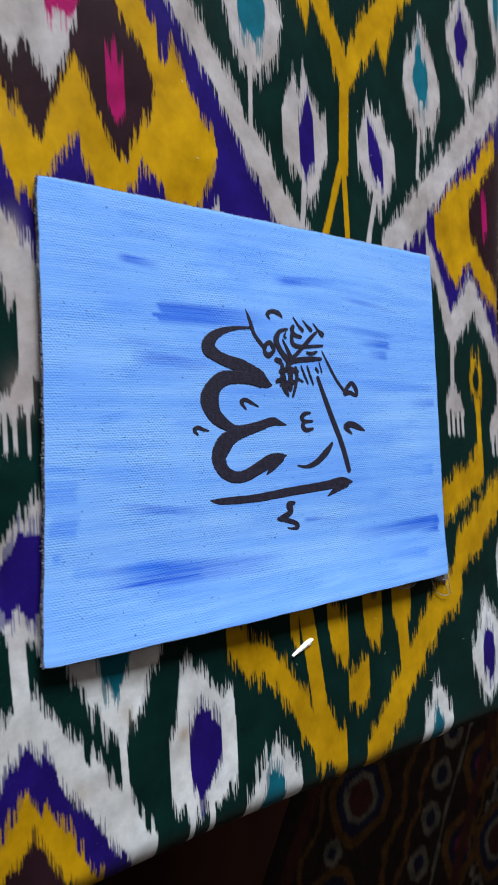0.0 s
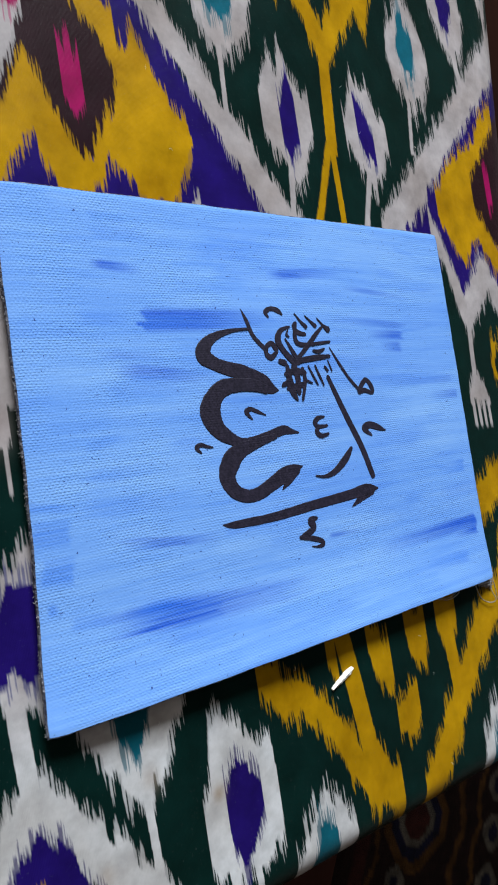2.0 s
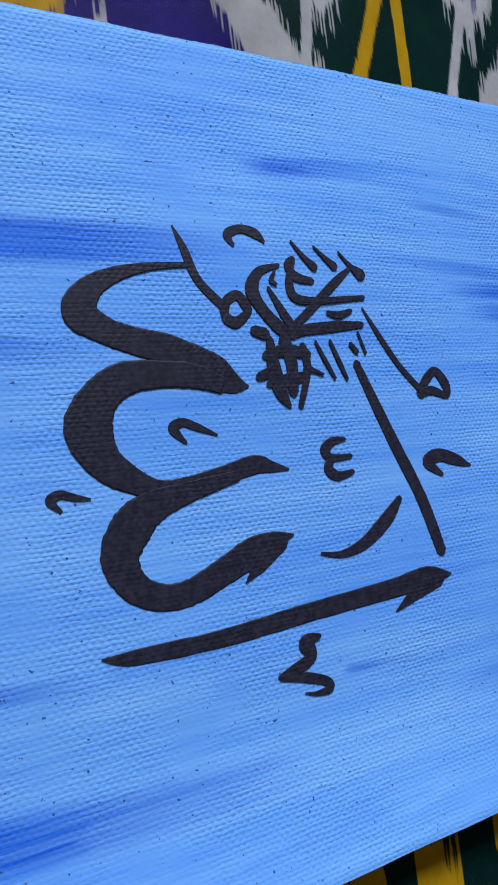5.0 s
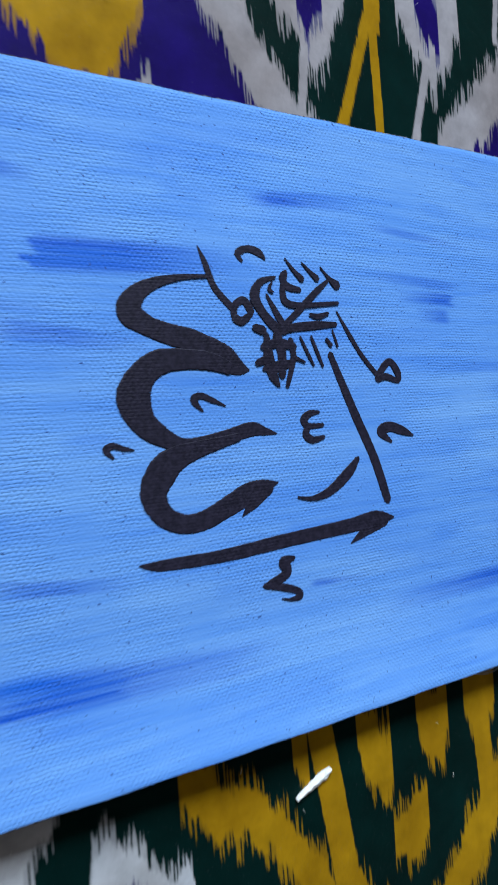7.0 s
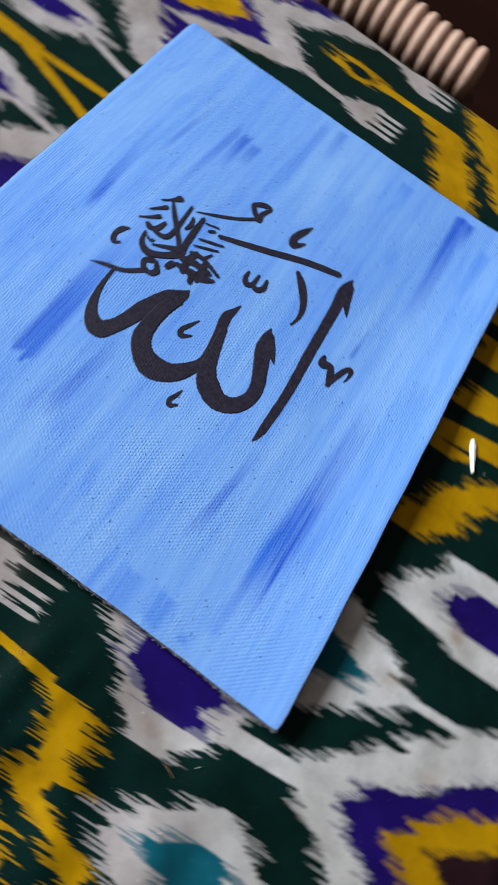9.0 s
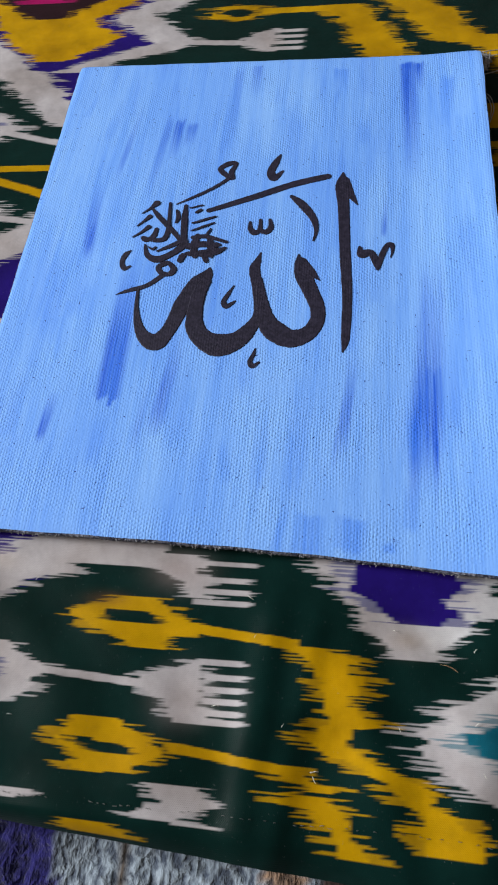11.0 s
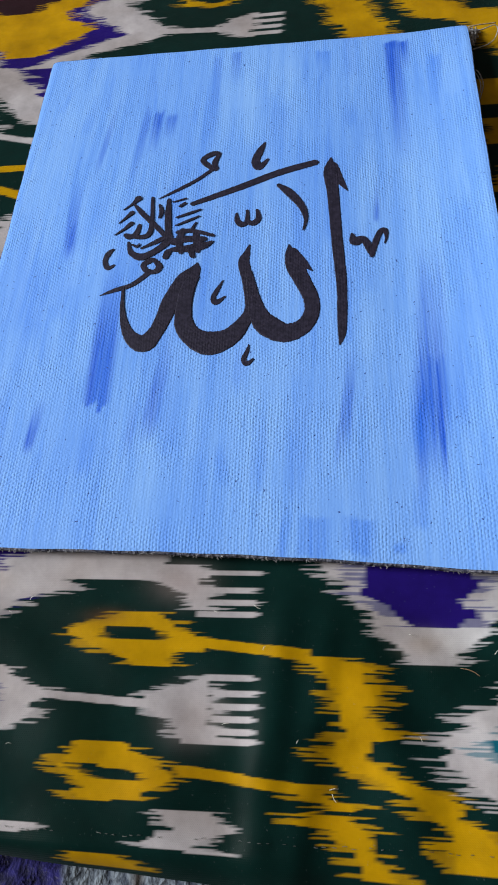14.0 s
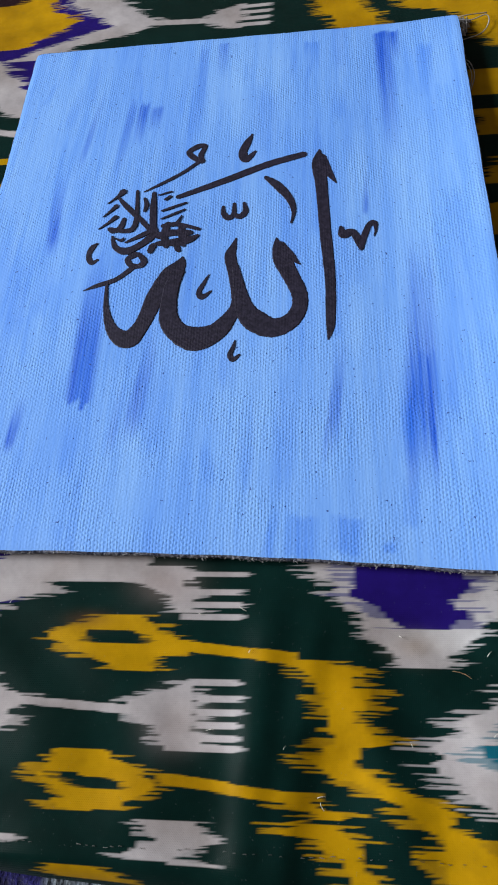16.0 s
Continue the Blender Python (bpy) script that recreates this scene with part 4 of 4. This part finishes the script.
# calligraphy: each brush stroke a flat ribbon of paint, (x, y, width) in cm
def spline(points, steps=9):
    p = np.array([points[0]] + list(points) + [points[-1]], float)
    out = []
    for i in range(1, len(p) - 2):
        for t in np.linspace(0, 1, steps, endpoint=False):
            a, b, c, d = p[i - 1], p[i], p[i + 1], p[i + 2]
            out.append(0.5 * (2 * b + (c - a) * t + (2 * a - 5 * b + 4 * c - d) * t * t + (3 * b - 3 * c + d - a) * t ** 3))
    out.append(p[-2])
    return np.array(out)


LAYER = [0]


def stroke(name, *points):
    s = spline(points)
    LAYER[0] += 1
    lift = 0.00016 + 0.000006 * LAYER[0]
    d = np.gradient(s[:, :2], axis=0)
    d /= np.maximum(np.linalg.norm(d, axis=1, keepdims=True), 1e-6)
    side = np.stack([-d[:, 1], d[:, 0]], -1)
    half = np.maximum(s[:, 2], 0.02)[:, None] / 2
    rough = 1 + 0.02 * np.random.default_rng(LAYER[0]).normal(size=(len(s), 1))
    bm = bmesh.new()
    rows = []
    for i, (p, n, h) in enumerate(zip(s[:, :2], side, half * rough)):
        row = []
        for k, z in ((-1.0, -0.00013), (-0.9, 0.0), (0.9, 0.0), (1.0, -0.00013)):
            ax, ay, az = p[0] + n[0] * h[0] * k, p[1] + n[1] * h[0] * k, 0.0
            row.append(bm.verts.new((ax * 0.01, ay * 0.01, FACE + lift + 0.01 * float(bulge(ax, ay)) + 0.0000015 * i + z)))
        rows.append(row)
    # rounded ends of the mark
    for end, sign in ((0, -1), (-1, 1)):
        h = half[end, 0] * 0.8
        if h < 0.03:
            continue
        r = rows[end]
        tip = [bm.verts.new(((s[end, 0] + sign * d[end, 0] * h * math.cos(a) + side[end, 0] * h * math.sin(a)) * 0.01, (s[end, 1] + sign * d[end, 1] * h * math.cos(a) + side[end, 1] * h * math.sin(a)) * 0.01, FACE + lift + 0.01 * float(bulge(s[end, 0], s[end, 1])))) for a in np.linspace(-1.3, 1.3, 7)]
        loop_ = [r[1]] + tip + [r[2]]
        bm.faces.new(loop_ if sign < 0 else loop_[::-1])
    for r, q in zip(rows, rows[1:]):
        for k in range(3):
            bm.faces.new((r[k], r[k + 1], q[k + 1], q[k]))
    bmesh.ops.recalc_face_normals(bm, faces=bm.faces)
    if sum(f.normal.z for f in bm.faces) < 0:
        bmesh.ops.reverse_faces(bm, faces=bm.faces)
    part(name, bm, INK, painting, "black acrylic brush stroke" if LAYER[0] == 1 else "")


stroke("alif", (3.95, -4.98, 0.04), (4.03, -4.58, 0.25), (4.06, -4.03, 0.36), (4.07, -2.21, 0.41), (3.93, 0.03, 0.46), (3.80, 2.58, 0.50), (3.70, 3.82, 0.57), (3.74, 4.62, 0.06))
stroke("alif_barb", (3.81, 4.19, 0.43), (4.04, 3.38, 0.39), (4.23, 2.98, 0.23), (4.40, 2.64, 0.03))
stroke("lam_right", (2.03, -0.12, 0.05), (2.10, -0.59, 0.43), (2.27, -1.21, 0.70), (2.61, -2.04, 0.64), (2.91, -2.82, 0.61), (2.93, -3.52, 0.59), (2.59, -4.13, 0.68), (1.94, -4.38, 0.86), (1.32, -4.05, 0.94), (0.96, -3.57, 0.75), (0.77, -2.92, 0.55), (0.62, -2.16, 0.38), (0.48, -1.44, 0.26))
stroke("lam_right_barb", (2.18, -0.45, 0.35), (2.58, -1.03, 0.34), (2.79, -1.32, 0.20), (2.96, -1.51, 0.03))
stroke("lam_middle", (0.46, -0.06, 0.05), (0.36, -0.53, 0.29), (0.27, -0.97, 0.47), (0.43, -1.79, 0.44), (0.59, -2.57, 0.48), (0.60, -3.30, 0.41), (0.36, -3.91, 0.57), (-0.12, -4.52, 0.80), (-0.85, -4.78, 1.06), (-1.49, -4.48, 0.85), (-1.87, -3.91, 0.75), (-1.94, -3.10, 0.63), (-1.87, -2.30, 0.57), (-1.63, -1.62, 0.40))
stroke("ha", (-1.58, -0.94, 0.05), (-1.67, -1.33, 0.52), (-1.98, -1.87, 0.85), (-2.46, -2.78, 0.71), (-2.69, -3.60, 0.64), (-2.94, -4.26, 0.61), (-3.33, -4.74, 0.80), (-3.84, -4.48, 0.55), (-4.18, -3.86, 0.34), (-4.37, -3.04, 0.18), (-4.44, -2.12, 0.11))
stroke("waw_tail", (-5.35, -2.48, 0.03), (-4.81, -2.25, 0.20), (-4.10, -1.99, 0.23), (-3.48, -1.41, 0.24))
stroke("waw_loop", (-3.31, -1.40, 0.25), (-3.61, -1.30, 0.24), (-3.75, -1.02, 0.25), (-3.51, -0.82, 0.28), (-3.34, -0.79, 0.20), (-3.10, -1.12, 0.29), (-3.21, -1.37, 0.28))
stroke("comma_high", (-4.97, -0.99, 0.11), (-5.21, -1.11, 0.23), (-5.37, -0.75, 0.22), (-5.27, -0.35, 0.26), (-5.07, -0.13, 0.06))
stroke("comma_inner", (-0.38, -2.64, 0.08), (-0.71, -2.91, 0.25), (-0.84, -2.68, 0.21), (-0.71, -2.33, 0.18), (-0.50, -1.85, 0.04))
stroke("comma_low", (0.83, -5.49, 0.07), (0.59, -5.70, 0.21), (0.47, -5.50, 0.19), (0.57, -5.18, 0.15), (0.63, -4.87, 0.03))
stroke("comma_top", (1.05, 4.73, 0.11), (0.68, 4.29, 0.39), (0.52, 4.69, 0.37), (0.70, 5.30, 0.33), (0.90, 5.80, 0.05))
stroke("line", (-2.05, 2.24, 0.25), (-0.04, 3.15, 0.35), (1.57, 3.90, 0.36), (3.09, 4.39, 0.33))
stroke("ra", (1.54, 3.16, 0.21), (2.00, 2.70, 0.39), (2.52, 1.91, 0.33), (2.69, 1.20, 0.18), (2.59, 0.60, 0.08))
stroke("sh", (-0.15, 1.63, 0.11), (-0.11, 1.25, 0.23), (0.09, 1.02, 0.30), (0.29, 1.19, 0.21), (0.29, 1.77, 0.13))
stroke("sh", (0.29, 1.19, 0.20), (0.56, 1.07, 0.29), (0.76, 1.33, 0.25), (0.69, 1.79, 0.13))
stroke("meem_tail", (-3.52, 2.59, 0.05), (-2.76, 3.08, 0.17), (-1.96, 3.66, 0.17), (-1.33, 4.27, 0.19))
stroke("meem_loop", (-1.23, 4.25, 0.25), (-1.62, 4.59, 0.28), (-1.79, 4.90, 0.25), (-1.43, 5.21, 0.31), (-1.12, 5.22, 0.19), (-1.27, 4.66, 0.25), (-1.17, 4.28, 0.22))
stroke("hook", (4.52, 0.27, 0.14), (4.62, -0.11, 0.41), (4.96, -0.01, 0.31), (5.20, -0.57, 0.31), (5.24, -0.92, 0.11))
stroke("hook", (5.27, -0.87, 0.15), (5.41, -0.20, 0.25), (5.62, 0.34, 0.23), (5.81, 0.40, 0.24), (5.84, 0.04, 0.11), (5.75, -0.29, 0.03))
stroke("jim_bowl", (-4.52, 0.18, 0.11), (-4.34, -0.37, 0.24), (-3.89, -0.61, 0.37), (-3.40, -0.36, 0.31), (-2.95, 0.08, 0.34), (-2.78, 0.44, 0.21))
stroke("jim_inner", (-3.95, -0.17, 0.10), (-3.37, 0.17, 0.23), (-2.92, 0.46, 0.23))
stroke("lam_ring", (-4.16, 1.11, 0.18), (-4.25, 0.66, 0.26), (-4.53, 0.44, 0.20), (-4.70, 0.62, 0.13), (-4.15, 0.45, 0.23), (-3.74, 0.56, 0.25), (-3.66, 1.18, 0.20), (-3.79, 2.68, 0.12))
stroke("lam_slant", (-4.52, 2.30, 0.12), (-4.13, 1.79, 0.24), (-3.37, 0.91, 0.23), (-3.01, 0.44, 0.20))
stroke("lam_bar", (-3.07, 2.52, 0.18), (-3.01, 1.60, 0.29), (-2.92, 0.75, 0.28), (-2.78, 0.22, 0.25))
stroke("knot", (-2.68, -0.26, 0.22), (-2.00, -0.21, 0.38), (-1.42, -0.08, 0.38), (-1.06, 0.13, 0.12))
stroke("knot", (-2.70, 0.13, 0.35), (-2.12, 0.29, 0.35), (-1.40, 0.27, 0.29))
stroke("knot", (-2.30, -0.43, 0.22), (-2.42, 0.17, 0.33), (-2.32, 0.77, 0.26))
stroke("knot", (-1.62, -0.39, 0.19), (-1.68, 0.14, 0.36), (-1.79, 0.64, 0.22))
stroke("knot_side", (-2.52, 0.64, 0.23), (-1.96, 0.73, 0.23), (-1.05, 0.45, 0.16))
stroke("knot_foot", (-1.80, -0.65, 0.21), (-1.94, -0.17, 0.33))
stroke("dot", (-2.91, -0.67, 0.26), (-2.82, -0.37, 0.32))
stroke("dash", (-5.17, 0.60, 0.05), (-4.80, 0.91, 0.14), (-4.52, 1.23, 0.24))
stroke("dash", (-5.07, 1.25, 0.05), (-4.78, 1.58, 0.14), (-4.57, 1.85, 0.24))
stroke("dash", (-4.97, 2.01, 0.05), (-4.62, 2.35, 0.14), (-4.39, 2.67, 0.35))
stroke("small_bar", (-3.37, 1.48, 0.12), (-3.31, 1.82, 0.20), (-3.43, 2.22, 0.12))
stroke("tick", (-2.64, 1.03, 0.08), (-2.15, 1.28, 0.13), (-1.70, 1.53, 0.08))
stroke("tick", (-2.65, 1.47, 0.10), (-2.14, 1.69, 0.14), (-1.67, 1.90, 0.09))
stroke("tick", (-2.89, 2.36, 0.07), (-2.33, 2.56, 0.09))
stroke("tick", (-2.56, 2.10, 0.14), (-2.37, 2.28, 0.16))
stroke("tick", (-1.96, 0.79, 0.15), (-1.80, 1.20, 0.06))
stroke("hook_small", (-4.38, 0.07, 0.06), (-4.14, -0.06, 0.14), (-4.04, 0.09, 0.06))


# loose warp threads hanging out at the corner and the side
def curl(points, radius=0.00024, name="loose_thread"):
    s = spline([(x, y, z) for x, y, z in points], 8)
    bm = bmesh.new()
    tube(bm, [(x * 0.01, y * 0.01, TOP + z * 0.01) for x, y, z in s], radius, 6)
    return smooth(part(name, bm, THREAD, painting, "loose greyish cotton canvas thread"))


curl([(9.9, 10.1, 0.3), (10.35, 9.8, 0.35), (10.55, 9.1, 0.25), (10.4, 8.4, 0.15), (10.2, 7.9, 0.1)])
curl([(9.9, 10.0, 0.3), (10.2, 9.7, 0.4), (10.42, 9.0, 0.3), (10.3, 8.3, 0.15)])
curl([(10.0, 12.9, 0.3), (10.8, 12.8, 0.3), (11.5, 13.1, 0.3), (11.6, 12.7, 0.2), (11.2, 12.0, 0.15), (10.2, 11.5, 0.2)])
curl([(10.0, 13.0, 0.3), (10.7, 13.1, 0.35), (11.6, 13.4, 0.2)])
# a scrap of the raw weave folded out at the corner
bm = bmesh.new()
for k in range(11):
    y = 11.75 + 0.13 * k
    out = 10.35 + 0.05 * k + rngp.uniform(-0.06, 0.10)
    tube(bm, [(x * 0.01, (y + 0.02 * math.sin(7 * x)) * 0.01, TOP + (0.34 - 0.25 * (x - 9.85) + 0.03 * ((j + k) % 2)) * 0.01) for j, x in enumerate(np.linspace(9.85, out, 6))], 0.00042, 5)
for k in range(5):
    x = 9.98 + 0.14 * k
    tube(bm, [((x + 0.03 * k * j / 6) * 0.01, y * 0.01, TOP + (0.34 - 0.25 * (x - 9.85) + 0.03 * ((j + k + 1) % 2)) * 0.01) for j, y in enumerate(np.linspace(11.7 + 0.1 * k, 13.15, 7))], 0.00042, 5)
smooth(part("canvas_scrap", bm, THREAD, painting, "grey scrap of raw canvas weave"))
for k in range(5):
    w = rngp.uniform(-0.12, 0.12, 6)
    y = 12.9 - 0.17 * k
    curl([(9.95, y, 0.3), (10.2 + w[0], y + w[1], 0.34), (10.5 + w[2], y - 0.1 + w[3], 0.2), (10.35 + w[4], y - 0.35 + w[5], 0.12)], 0.00022)


# ---- small bits lying on the cloth ----
def chip(x, y, length, wide, turn):
    bm = bmesh.new()
    r = np.random.default_rng(2)
    rows = []
    for k in np.linspace(0, 1, 12):
        w = wide * (0.35 + 0.65 * min(1.0, 1.6 * k)) * (1 - 0.55 * max(0.0, k - 0.85) / 0.15) * r.uniform(0.85, 1.1) / 2
        xx, off = (k - 0.5) * length, r.normal(0, 0.00012)
        rows.append([bm.verts.new((xx, off + a * w, z)) for a, z in ((-1, 0.0), (-0.8, 0.0011), (0.1, 0.0016 + r.normal(0, 0.0002)), (0.8, 0.0010), (1, 0.0))])
    for a, b in zip(rows, rows[1:]):
        for k in range(4):
            bm.faces.new((a[k], b[k], b[k + 1], a[k + 1]))
    bm.faces.new(rows[0])
    bm.faces.new(rows[-1][::-1])
    bm.faces.new([r_[0] for r_ in rows][::-1] + [r_[-1] for r_ in rows])
    bmesh.ops.recalc_face_normals(bm, faces=bm.faces)
    ob = tagged(mesh_object("paper_chip", bm, CHIP), "small white paper chip lying on the cloth", "paper chip")
    ob.matrix_world = pose(x, y, TOP + 0.0003, 0, 0, turn)


chip(0.123, 0.0072, 0.0155, 0.0032, 112.5)


def lint(x, y, length, turn, mat=FLUFF, label="tiny white lint fibre on the cloth"):
    bm = bmesh.new()
    tube(bm, [(-length / 2, 0, 0), (-length / 6, length * 0.06, 0.0003), (length / 6, length * 0.05, 0.0004), (length / 2, -length * 0.04, 0)], 0.00008, 5)
    ob = tagged(mesh_object("lint_fibre", bm, mat), label, "lint", group="lint on the cloth")
    ob.matrix_world = pose(x, y, TOP + 0.0006 + 0.01 * float(ripples(x * 100, y * 100)), 0, 0, turn)


lint(0.075, -0.161, 0.0055, -18, TAN, "short straw-coloured fibre on the cloth")
rngl = np.random.default_rng(5)
for k in range(16):
    lint(rngl.uniform(-0.07, 0.12), rngl.uniform(-0.212, -0.142), rngl.uniform(0.0008, 0.0026), rngl.uniform(0, 180))
for k in range(14):
    lint(rngl.uniform(0.11, 0.19), rngl.uniform(-0.15, 0.16), rngl.uniform(0.0008, 0.0022), rngl.uniform(0, 180))
for k in range(10):
    lint(rngl.uniform(-0.22, -0.11), rngl.uniform(-0.15, 0.16), rngl.uniform(0.0008, 0.0022), rngl.uniform(0, 180))

# hem stitches along the near side
bm = bmesh.new()
for k in range(190):
    if rngl.uniform() < 0.30:
        continue
    x, y, w = -0.30 + k * 0.0025 + rngl.normal(0, 0.0003), -0.2066 + rngl.normal(0, 0.00025), rngl.uniform(0.0006, 0.0013)
    z = TOP + 0.0003 + 0.01 * float(ripples(x * 100, -20.65))
    tube(bm, [(x, y, z), (x + w / 2, y + rngl.normal(0, 0.0001), z + 0.0001), (x + w, y + rngl.normal(0, 0.0001), z)], 0.0001, 4)
stitches = part("hem_stitches", bm, noisy("hem_thread", (0.006, 0.010, 0.010), (0.20, 0.20, 0.20), (45, 45, 45), 0.9, 0.0002), cloth, "uneven hem stitching along the cloth's edge")
stitches["kind"] = "stuff"
